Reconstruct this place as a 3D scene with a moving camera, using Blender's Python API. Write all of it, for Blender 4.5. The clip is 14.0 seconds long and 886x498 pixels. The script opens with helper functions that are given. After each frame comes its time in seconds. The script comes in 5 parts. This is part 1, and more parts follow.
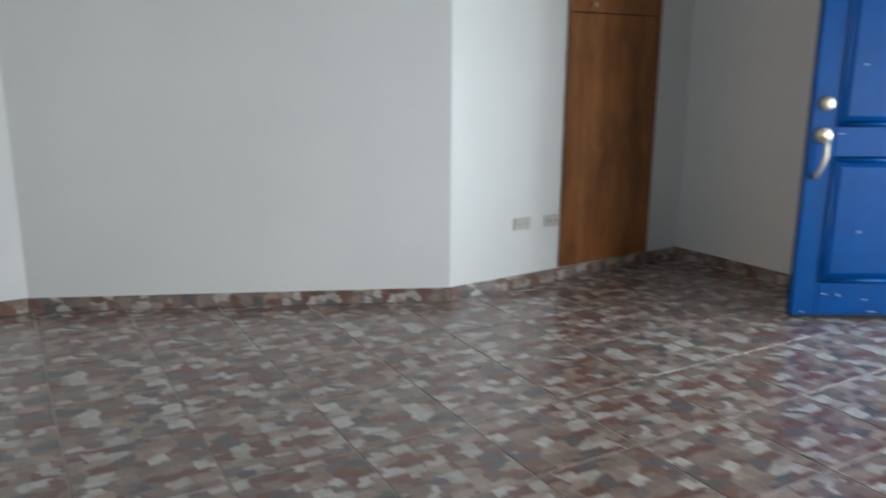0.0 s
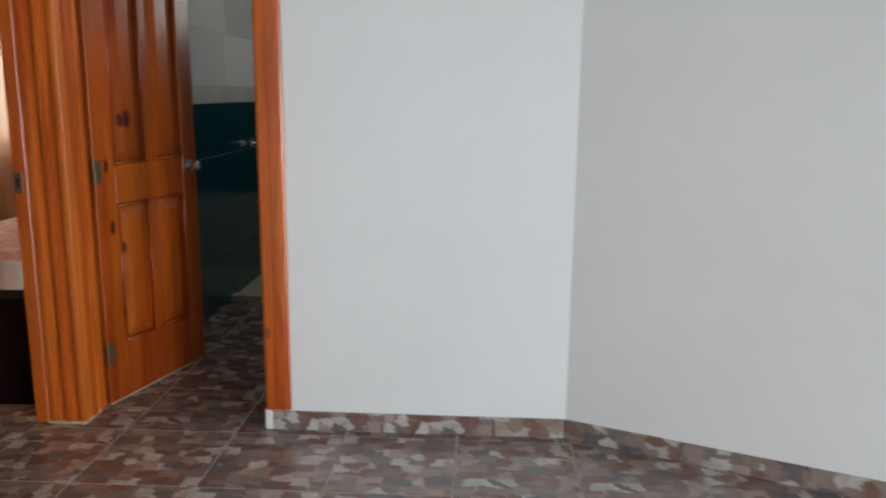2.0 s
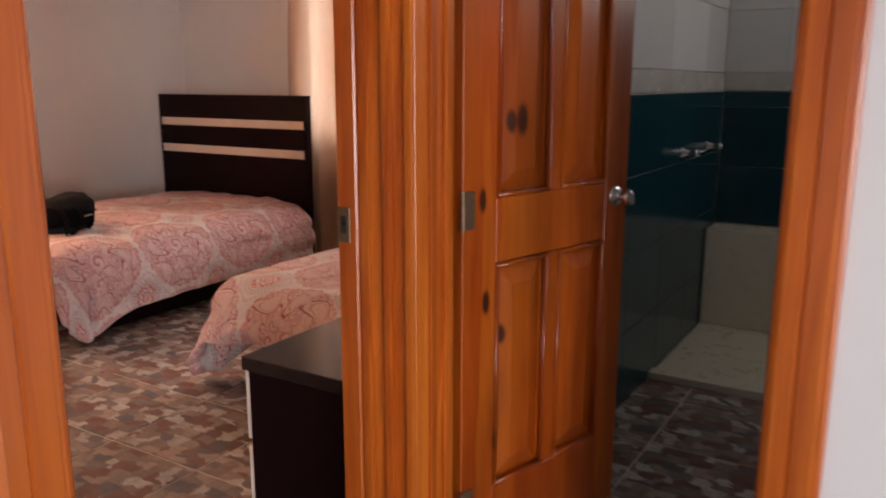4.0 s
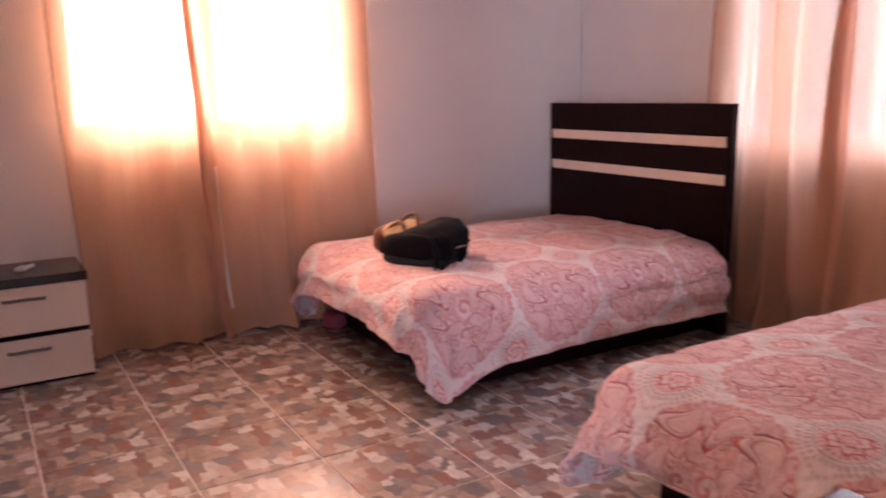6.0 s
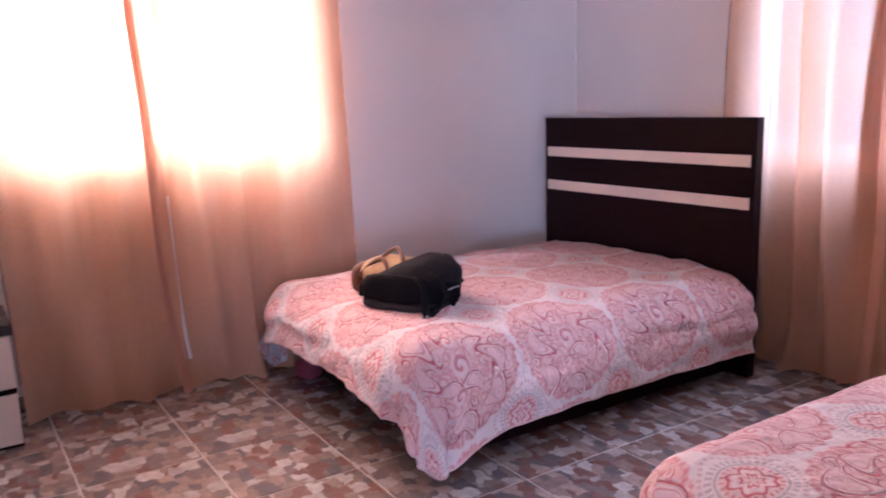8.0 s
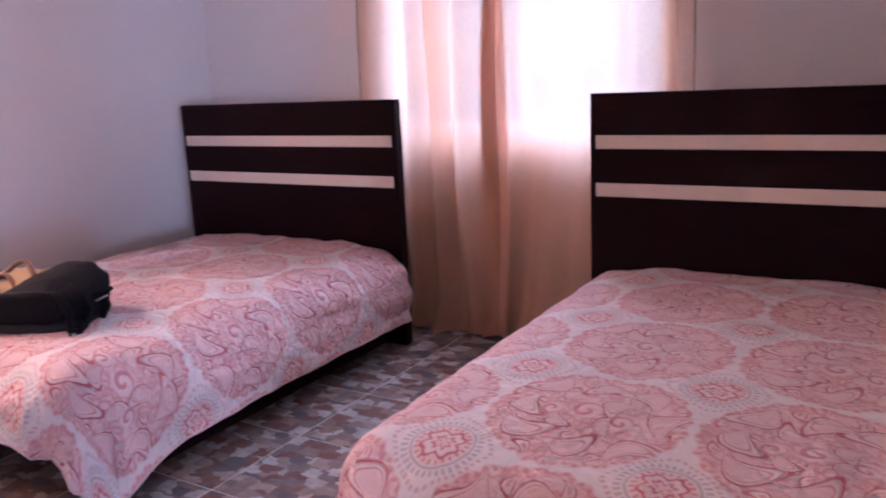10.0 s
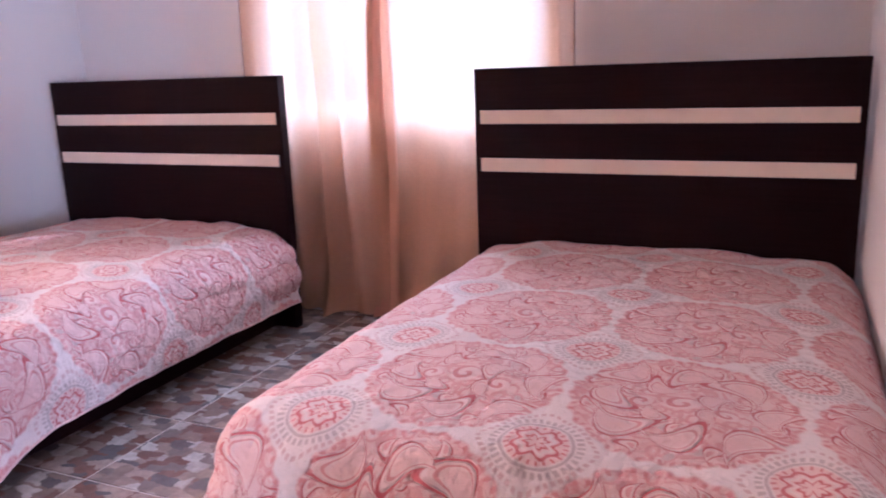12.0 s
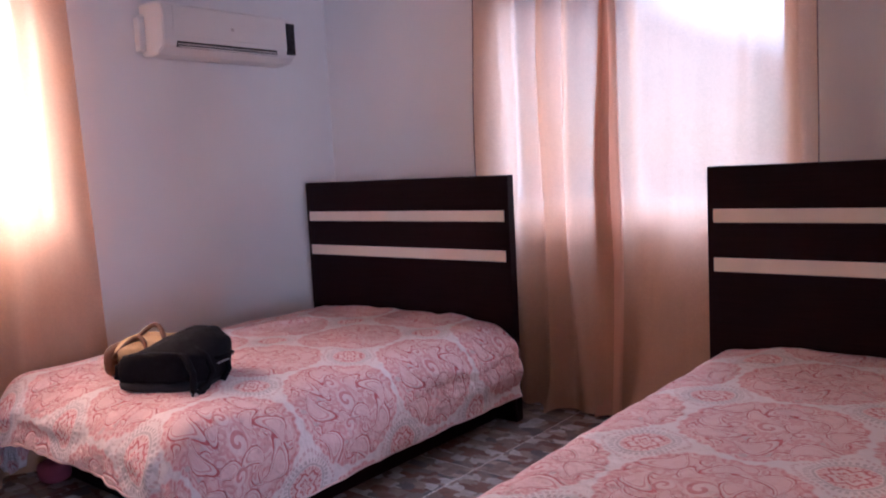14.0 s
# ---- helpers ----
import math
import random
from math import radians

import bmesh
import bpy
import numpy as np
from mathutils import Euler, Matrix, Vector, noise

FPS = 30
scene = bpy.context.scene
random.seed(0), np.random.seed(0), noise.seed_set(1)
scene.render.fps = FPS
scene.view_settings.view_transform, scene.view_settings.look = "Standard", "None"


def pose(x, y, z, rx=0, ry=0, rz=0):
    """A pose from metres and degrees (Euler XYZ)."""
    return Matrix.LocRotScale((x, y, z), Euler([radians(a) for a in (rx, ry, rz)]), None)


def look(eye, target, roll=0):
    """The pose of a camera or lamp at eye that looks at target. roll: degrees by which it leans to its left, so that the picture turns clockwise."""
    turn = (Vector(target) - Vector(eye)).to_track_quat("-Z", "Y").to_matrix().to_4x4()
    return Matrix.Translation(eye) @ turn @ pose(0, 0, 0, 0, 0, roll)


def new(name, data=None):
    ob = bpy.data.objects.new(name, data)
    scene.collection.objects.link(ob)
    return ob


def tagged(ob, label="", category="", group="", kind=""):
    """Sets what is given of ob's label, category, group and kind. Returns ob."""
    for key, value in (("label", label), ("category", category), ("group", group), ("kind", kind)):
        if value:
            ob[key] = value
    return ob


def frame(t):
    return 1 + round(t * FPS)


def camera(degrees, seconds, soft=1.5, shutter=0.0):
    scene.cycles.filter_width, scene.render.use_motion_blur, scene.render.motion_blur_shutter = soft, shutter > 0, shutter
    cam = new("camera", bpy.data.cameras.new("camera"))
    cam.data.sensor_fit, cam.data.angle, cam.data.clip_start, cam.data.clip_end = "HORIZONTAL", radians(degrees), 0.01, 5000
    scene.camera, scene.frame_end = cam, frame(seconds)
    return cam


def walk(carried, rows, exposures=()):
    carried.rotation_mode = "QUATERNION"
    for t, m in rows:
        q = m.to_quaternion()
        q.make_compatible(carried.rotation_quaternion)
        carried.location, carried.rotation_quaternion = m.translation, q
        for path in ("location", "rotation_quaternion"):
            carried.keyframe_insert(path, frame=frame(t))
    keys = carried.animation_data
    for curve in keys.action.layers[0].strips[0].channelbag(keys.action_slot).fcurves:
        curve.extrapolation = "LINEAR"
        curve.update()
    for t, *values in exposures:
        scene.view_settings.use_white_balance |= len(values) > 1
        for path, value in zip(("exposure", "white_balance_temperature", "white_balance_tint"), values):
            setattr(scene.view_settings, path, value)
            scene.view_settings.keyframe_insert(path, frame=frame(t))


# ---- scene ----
cam = camera(58.7, 14.0, soft=1.9, shutter=0.4)
PATH = [
    (0, (0.216, -0.14, 1.271), (1.183, 1.55, 0.811), 0.4),
    (0.5, (0.23, 0.252, 1.283), (0.908, 2.088, 0.869), 0.2),
    (1, (0.167, 0.655, 1.319), (0.533, 2.58, 0.918), 0.2),
    (1.5, (0.1, 1.089, 1.32), (0.206, 3.045, 0.918), 0.5),
    (2, (-0.039, 1.444, 1.306), (-0.138, 3.402, 0.913), 0.6),
    (2.5, (-0.17, 1.853, 1.288), (-0.531, 3.779, 0.887), 0.9),
    (3, (-0.334, 2.242, 1.281), (-0.903, 4.112, 0.857), 0.7),
    (3.5, (-0.543, 2.565, 1.284), (-1.348, 4.342, 0.844), 0.3),
    (3.7, (-0.593, 2.707, 1.27), (-1.486, 4.444, 0.841), 0.2),
    (5.8, (-1.421, 3.604, 1.259), (-3.042, 4.707, 0.867), -0.8),
    (6, (-1.485, 3.593, 1.26), (-3.165, 4.607, 0.87), -1.0),
    (6.5, (-1.619, 3.709, 1.253), (-3.407, 4.526, 0.886), -1.4),
    (7, (-1.746, 3.722, 1.258), (-3.54, 4.531, 0.897), -1.3),
    (7.5, (-1.88, 3.743, 1.256), (-3.618, 4.656, 0.876), -1.3),
    (8, (-1.953, 3.829, 1.278), (-3.608, 4.893, 0.916), -1.7),
    (8.5, (-2.045, 3.807, 1.297), (-3.545, 5.074, 0.919), -2.1),
    (9, (-2.081, 3.797, 1.312), (-3.434, 5.217, 0.92), -2.5),
    (11.5, (-1.993, 3.856, 1.203), (-2.662, 5.683, 0.74), -2.0),
    (12, (-2.002, 3.847, 1.207), (-2.789, 5.628, 0.749), -2.1),
    (12.5, (-2.013, 3.84, 1.207), (-2.955, 5.553, 0.788), -2.0),
    (13, (-2.022, 3.832, 1.208), (-3.148, 5.448, 0.859), -2.0),
    (13.5, (-2.03, 3.816, 1.227), (-3.256, 5.369, 0.937), -2.3),
    (14, (-2.021, 3.815, 1.236), (-3.283, 5.353, 1.028), -3.0),
]
# seconds, stops, kelvin, tint
EXPOSURES = [
    (0.0, -1.18, 6250, 4), (0.6, -0.93, 6250, 5), (1.0, -0.90, 6250, 4), (1.5, -0.82, 6300, 5), (2.5, -0.90, 6550, 11), (3.5, -0.80, 6850, 16), (5.8, -0.30, 6150, 35), (6.5, -0.24, 5000, 32),
    (8.0, -0.05, 4850, 29), (9.0, -0.50, 4750, 31), (11.5, 0.29, 4700, 27), (13.0, 0.12, 4700, 24), (14.0, -0.52, 4850, 26),
]
walk(cam, [(t, look(eye, target, roll)) for t, eye, target, roll in PATH], EXPOSURES)

# ---- world, sun and large lights ----
world = bpy.data.worlds.new("world")
scene.world = world
world.use_nodes = True
sky = world.node_tree.nodes.new("ShaderNodeTexSky")
sky.sky_type, sky.sun_disc = "NISHITA", False
sky.sun_elevation, sky.sun_rotation = radians(48), radians(215)
world.node_tree.links.new(sky.outputs[0], world.node_tree.nodes["Background"].inputs[0])
world.node_tree.nodes["Background"].inputs[1].default_value = 0.1

sun = new("sun", bpy.data.lights.new("sun", "SUN"))
sun.data.energy, sun.data.angle, sun.data.color = 2.5, radians(0.5), (1, 0.95, 0.88)
sun.matrix_world = pose(0, 0, 8, 42, 0, -35)


def daylight(name, eye, target, width, height, watts, colour=(1, 1, 1), spread=180):
    """The sky's light in an opening."""
    lamp = new(name, bpy.data.lights.new(name, "AREA"))
    lamp.data.shape, lamp.data.size, lamp.data.size_y = "RECTANGLE", width, height
    lamp.data.energy, lamp.data.color = watts, colour
    lamp.data.spread = radians(spread)
    lamp.matrix_world = look(eye, target)
    return lamp


daylight("daylight_window_1", (-6.62, 4.775, 1.76), (-5.72, 4.775, 1.10), 3.0, 2.30, 530, (1.0, 0.66, 0.41), 88)
daylight("daylight_window_2", (-3.695, 8.18, 1.70), (-3.695, 7.28, 0.89), 3.0, 2.30, 205, (0.87, 0.88, 0.88), 78)
# lamp at an unseen opening, added to light the hall and the beds
daylight("daylight_unseen_opening", (4.57, -1.16, 0.85), (-1.6, 3.85, -0.20), 2.8, 1.5, 250, (0.97, 0.985, 1.0), 122)
daylight("daylight_front_door", (4.46, 1.52, 1.0), (-1.6, 3.75, 0.70), 0.76, 1.9, 51, (0.86, 0.93, 1.0), 110)
daylight("daylight_bath_window", (0.2, 6.3, 1.95), (-1.0, 6.3, 1.5), 0.6, 0.5, 11, (1.0, 0.98, 0.90))

# ---- materials ----


class Nodes:
    """Short hand for a material's node tree."""

    def __init__(self, name):
        self.mat = bpy.data.materials.new(name)
        self.mat.use_nodes = True
        self.tree = self.mat.node_tree
        self.bsdf = self.tree.nodes["Principled BSDF"]

    def put(self, socket, value):
        if isinstance(value, bpy.types.NodeSocket):
            self.tree.links.new(value, socket)
        elif value is not None:
            socket.default_value = value

    def node(self, kind, *values):
        n = self.tree.nodes.new(kind)
        for i, value in enumerate(values):
            self.put(n.inputs[i], value)
        return n

    def math(self, op, a, b=None, c=None):
        n = self.tree.nodes.new("ShaderNodeMath")
        n.operation = op
        for i, v in enumerate((a, b, c)):
            self.put(n.inputs[i], v)
        return n.outputs[0]

    def vec(self, op, a, b=None):
        n = self.tree.nodes.new("ShaderNodeVectorMath")
        n.operation = op
        self.put(n.inputs[0], a)
        if b is not None:
            self.put(n.inputs[1], b)
        return n.outputs["Value"] if op in ("LENGTH", "DISTANCE", "DOT_PRODUCT") else n.outputs[0]

    def coord(self, kind="Object"):
        return self.tree.nodes.new("ShaderNodeTexCoord").outputs[kind]

    def scaled(self, v, x, y, z):
        return self.vec("MULTIPLY", v, (x, y, z))

    def noise(self, v, scale, detail=4, rough=0.55, out="Factor", distortion=0.0):
        n = self.tree.nodes.new("ShaderNodeTexNoise")
        self.put(n.inputs["Vector"], v)
        n.inputs["Scale"].default_value, n.inputs["Detail"].default_value = scale, detail
        n.inputs["Roughness"].default_value, n.inputs["Distortion"].default_value = rough, distortion
        return n.outputs[0] if out == "Factor" else n.outputs[1]

    def voronoi(self, v, scale, out="Color", feature="F1", metric="EUCLIDEAN", randomness=1.0):
        n = self.tree.nodes.new("ShaderNodeTexVoronoi")
        n.feature = feature
        if feature != "DISTANCE_TO_EDGE":
            n.distance = metric
        self.put(n.inputs["Vector"], v)
        n.inputs["Scale"].default_value, n.inputs["Randomness"].default_value = scale, randomness
        return n.outputs[out]

    def ramp(self, f, stops, mode="LINEAR"):
        n = self.tree.nodes.new("ShaderNodeValToRGB")
        n.color_ramp.interpolation = mode
        e = n.color_ramp.elements
        while len(e) < len(stops):
            e.new(0.5)
        for el, (at, colour) in zip(e, stops):
            el.position = at
            el.color = (*colour, 1) if isinstance(colour, tuple) else (colour, colour, colour, 1)
        self.put(n.inputs[0], f)
        return n.outputs[0]

    def mix(self, f, a, b, blend="MIX"):
        n = self.tree.nodes.new("ShaderNodeMix")
        n.data_type, n.blend_type = "RGBA", blend
        self.put(n.inputs[0], f)
        for i, v in ((6, a), (7, b)):
            self.put(n.inputs[i], (*v, 1) if isinstance(v, tuple) else v)
        return n.outputs[2]

    def step(self, v, lo, hi):
        n = self.tree.nodes.new("ShaderNodeMapRange")
        n.interpolation_type = "SMOOTHSTEP"
        self.put(n.inputs[0], v)
        n.inputs[1].default_value, n.inputs[2].default_value = lo, hi
        return n.outputs[0]

    def split(self, v):
        return self.node("ShaderNodeSeparateXYZ", v).outputs

    def bump(self, height, strength, distance=0.01):
        n = self.tree.nodes.new("ShaderNodeBump")
        n.inputs["Strength"].default_value, n.inputs["Distance"].default_value = strength, distance
        self.put(n.inputs["Height"], height)
        self.put(self.bsdf.inputs["Normal"], n.outputs[0])

    def done(self, colour, rough=0.5, metal=0.0, **more):
        self.put(self.bsdf.inputs["Base Color"], (*colour, 1) if isinstance(colour, tuple) else colour)
        self.put(self.bsdf.inputs["Roughness"], rough)
        self.put(self.bsdf.inputs["Metallic"], metal)
        for key, value in more.items():
            self.put(self.bsdf.inputs[key.replace("_", " ")], value)
        return self.mat


def plaster(name, a, b, rough=0.45):
    m = Nodes(name)
    c = m.coord()
    big = m.noise(c, 1.1, 3)
    fine = m.noise(c, 160, 3)
    m.bump(m.math("ADD", m.math("MULTIPLY", fine, 0.25), m.math("MULTIPLY", m.noise(c, 14, 4), 1.0)), 0.12, 0.006)
    return m.done(m.mix(m.ramp(big, [(0.35, 0.0), (0.68, 1.0)]), a, b), m.ramp(m.noise(c, 6, 3), [(0.3, rough - 0.06), (0.7, rough + 0.1)]))


def plain(name, colour, rough=0.5, metal=0.0, vary=0.12, scale=25.0, bump=0.05, **more):
    """A painted or moulded surface with slight mottling and fine relief."""
    m = Nodes(name)
    c = m.coord()
    f = m.noise(c, scale, 4)
    dark = tuple(v * (1 - vary) for v in colour)
    light = tuple(min(1.0, v * (1 + vary)) for v in colour)
    m.bump(m.noise(c, scale * 12, 3), bump, 0.002)
    return m.done(m.mix(f, dark, light), m.ramp(m.noise(c, scale * 2.3, 3), [(0.3, max(0.02, rough - 0.06)), (0.7, min(1.0, rough + 0.08))]), metal, **more)


def mosaic_tile(name):
    """Glazed tile printed with a mosaic of small stones."""
    m = Nodes(name)
    own = m.node("ShaderNodeObjectInfo").outputs["Random"]
    sheet = m.math("FLOOR", m.math("MULTIPLY", own, 5.0))
    c = m.vec("ADD", m.coord(), m.node("ShaderNodeCombineXYZ", m.math("MULTIPLY", sheet, 1.37), m.math("MULTIPLY", sheet, 0.83), 0.0).outputs[0])
    half = (0.5, 0.5, 0.5)
    wob = m.scaled(m.vec("SUBTRACT", m.noise(c, 15, 2, out="Color"), half), 0.040, 0.034, 0)
    wob = m.vec("ADD", wob, m.scaled(m.vec("SUBTRACT", m.noise(c, 60, 2, out="Color"), half), 0.018, 0.018, 0))
    p = m.vec("ADD", c, wob)

    flat = m.scaled(p, 1 / 0.068, 1 / 0.050, 0)
    key = m.split(m.voronoi(flat, 1.0, "Color", metric="CHEBYCHEV", randomness=0.85))[0]
    edge = m.step(m.voronoi(flat, 1.0, "Distance", metric="CHEBYCHEV", randomness=0.85), 0.50, 0.72)
    stones = m.ramp(key, [(0.0, (0.115, 0.110, 0.112)), (0.12, (0.225, 0.170, 0.145)), (0.25, (0.155, 0.082, 0.066)), (0.37, (0.265, 0.210, 0.180)),
                          (0.49, (0.40, 0.375, 0.345)), (0.58, (0.180, 0.150, 0.138)), (0.70, (0.335, 0.270, 0.232)), (0.80, (0.190, 0.105, 0.082)), (0.90, (0.47, 0.45, 0.425))], "CONSTANT")
    grain = m.noise(c, 75, 5, 0.65)
    stones = m.mix(1.0, stones, m.ramp(m.noise(c, 26, 4), [(0.3, 0.80), (0.7, 1.18)]), "MULTIPLY")
    stones = m.mix(1.0, stones, m.ramp(grain, [(0.25, 0.84), (0.75, 1.14)]), "MULTIPLY")
    veil = m.mix(m.ramp(m.noise(c, 11, 3), [(0.35, 0.0), (0.75, 0.34)]), stones, (0.20, 0.17, 0.158))
    col = m.mix(m.math("MULTIPLY", edge, 0.30), veil, (0.16, 0.13, 0.115))
    shade = m.node("ShaderNodeObjectInfo").outputs["Random"]
    col = m.mix(1.0, col, m.ramp(shade, [(0.0, 0.98), (1.0, 1.06)]), "MULTIPLY")
    col = m.mix(1.0, col, (1.07, 1.05, 1.05), "MULTIPLY")
    m.bump(m.math("ADD", m.noise(c, 38, 3), m.math("MULTIPLY", edge, -0.3)), 0.10, 0.003)
    return m.done(col, m.ramp(m.noise(c, 18, 4), [(0.3, 0.12), (0.75, 0.27)]), 0.0, **{"Specular_IOR_Level": 0.6})


def pine(name, knots=(), deep=1.0):
    """Orange varnished pine, the grain along z."""
    m = Nodes(name)
    c = m.coord()
    wob = m.scaled(m.noise(m.scaled(c, 1, 1, 0.25), 7, 3, out="Color"), 0.05, 0.05, 0.02)
    p = m.vec("ADD", c, wob)
    rings = m.noise(m.scaled(p, 13, 13, 0.7), 1.5, 3, 0.5)
    fibre = m.noise(m.scaled(c, 240, 240, 6), 1.0, 3)
    col = m.ramp(rings, [(0.25, (0.40, 0.068, 0.005)), (0.42, (0.54, 0.112, 0.010)), (0.52, (0.45, 0.082, 0.006)), (0.62, (0.62, 0.150, 0.015)), (0.82, (0.46, 0.084, 0.006))])
    col = m.mix(1.0, col, m.ramp(fibre, [(0.3, 0.9), (0.7, 1.07)]), "MULTIPLY")
    col = m.mix(1.0, col, m.ramp(m.noise(c, 1.7, 2), [(0.3, 0.82), (0.7, 1.12)]), "MULTIPLY")
    sparse = m.voronoi(m.scaled(p, 1, 1, 0.55), 4.2, "Distance")
    col = m.mix(m.math("SUBTRACT", 1.0, m.step(sparse, 0.035, 0.085)), col, (0.07, 0.014, 0.004))
    amber = m.noise(m.scaled(p, 7, 7, 0.5), 1.2, 2)
    col = m.mix(m.ramp(amber, [(0.42, 0.0), (0.72, 0.55)]), col, (0.64, 0.185, 0.020))
    col = m.mix(m.ramp(amber, [(0.24, 0.40), (0.46, 0.0)]), col, (0.30, 0.042, 0.003))
    board = m.node("ShaderNodeObjectInfo").outputs["Random"]
    col = m.mix(1.0, col, m.ramp(board, [(0.0, (0.70, 0.60, 0.55)), (0.5, (0.95, 0.92, 0.90)), (1.0, (1.12, 1.16, 1.2))]), "MULTIPLY")
    if deep < 1:
        col = m.mix(1.0, col, m.ramp(m.noise(m.scaled(p, 3.2, 3.2, 0.7), 1.3, 3), [(0.30, 0.50), (0.48, 0.92), (0.62, 1.10), (0.76, 1.35)]), "MULTIPLY")
        col = m.mix(1.0, col, (deep, deep * 0.86, deep * 0.7), "MULTIPLY")
    for kx, kz, size in knots:
        d = m.vec("LENGTH", m.vec("MULTIPLY", m.vec("SUBTRACT", p, (kx + 0.025, 0, kz + 0.01)), (1.0, 0.0, 0.5)))
        col = m.mix(m.math("SUBTRACT", 1.0, m.step(d, size * 0.5, size * 1.2)), col, (0.055, 0.011, 0.004))
    m.bump(m.math("ADD", rings, m.math("MULTIPLY", fibre, 0.5)), 0.12, 0.002)
    return m.done(col, m.ramp(fibre, [(0.3, 0.30), (0.75, 0.44)]), 0.0, **{"Coat_Weight": 0.45, "Coat_Roughness": 0.22, "Specular_IOR_Level": 0.35})


def wenge(name):
    m = Nodes(name)
    c = m.coord()
    f = m.noise(m.scaled(c, 2.5, 60, 60), 1.5, 4, 0.6)
    m.bump(f, 0.08, 0.001)
    return m.done(m.ramp(f, [(0.3, (0.0065, 0.0016, 0.0026)), (0.7, (0.013, 0.0036, 0.0048))]), m.ramp(f, [(0.3, 0.42), (0.7, 0.55)]), 0.0, **{"Specular_IOR_Level": 0.08})


def plywood(name):
    m = Nodes(name)
    c = m.coord()
    p = m.vec("ADD", c, m.scaled(m.noise(c, 2.5, 3, out="Color"), 0.12, 0.12, 0.1))
    f = m.noise(m.scaled(p, 11, 11, 1.2), 1.4, 5, 0.6)
    col = m.ramp(f, [(0.25, (0.17, 0.055, 0.013)), (0.5, (0.27, 0.10, 0.026)), (0.75, (0.36, 0.15, 0.045))])
    col = m.mix(1.0, col, m.ramp(m.noise(m.scaled(p, 1, 1, 0.6), 4, 4, 0.6), [(0.3, 0.62), (0.5, 1.0), (0.7, 1.2)]), "MULTIPLY")
    m.bump(f, 0.06, 0.002)
    return m.done(col, m.ramp(f, [(0.3, 0.34), (0.7, 0.5)]))


def curtain_cloth(name, through_share=0.24, sheer=0.28, a=(0.64, 0.37, 0.22), b=(0.71, 0.44, 0.28), glow=(0.87, 0.66, 0.50)):
    """Peach voile: lit from behind it glows paler than its face."""
    m = Nodes(name)
    c = m.coord()
    weave = m.math("MULTIPLY", m.noise(m.scaled(c, 900, 900, 60), 1, 2), m.noise(m.scaled(c, 60, 60, 900), 1, 2))
    slub = m.noise(m.scaled(c, 34, 34, 2.0), 1, 3)
    fine = m.mix(1.0, m.ramp(weave, [(0.12, 0.94), (0.45, 1.03)]), m.ramp(slub, [(0.3, 0.975), (0.7, 1.02)]), "MULTIPLY")
    front = m.node("ShaderNodeBsdfDiffuse", m.mix(1.0, m.mix(m.noise(c, 3, 3), a, b), fine, "MULTIPLY"))
    back = m.node("ShaderNodeBsdfTranslucent", m.mix(1.0, glow, fine, "MULTIPLY"))
    both = m.node("ShaderNodeMixShader", through_share, front.outputs[0], back.outputs[0])
    if sheer:
        gaps = m.node("ShaderNodeBsdfTransparent", (0.95, 0.90, 0.85, 1))
        both = m.node("ShaderNodeMixShader", m.ramp(weave, [(0.15, sheer * 1.2), (0.45, sheer * 0.8)]), both.outputs[0], gaps.outputs[0])
    m.put(m.tree.nodes["Material Output"].inputs[0], both.outputs[0])
    return m.mat


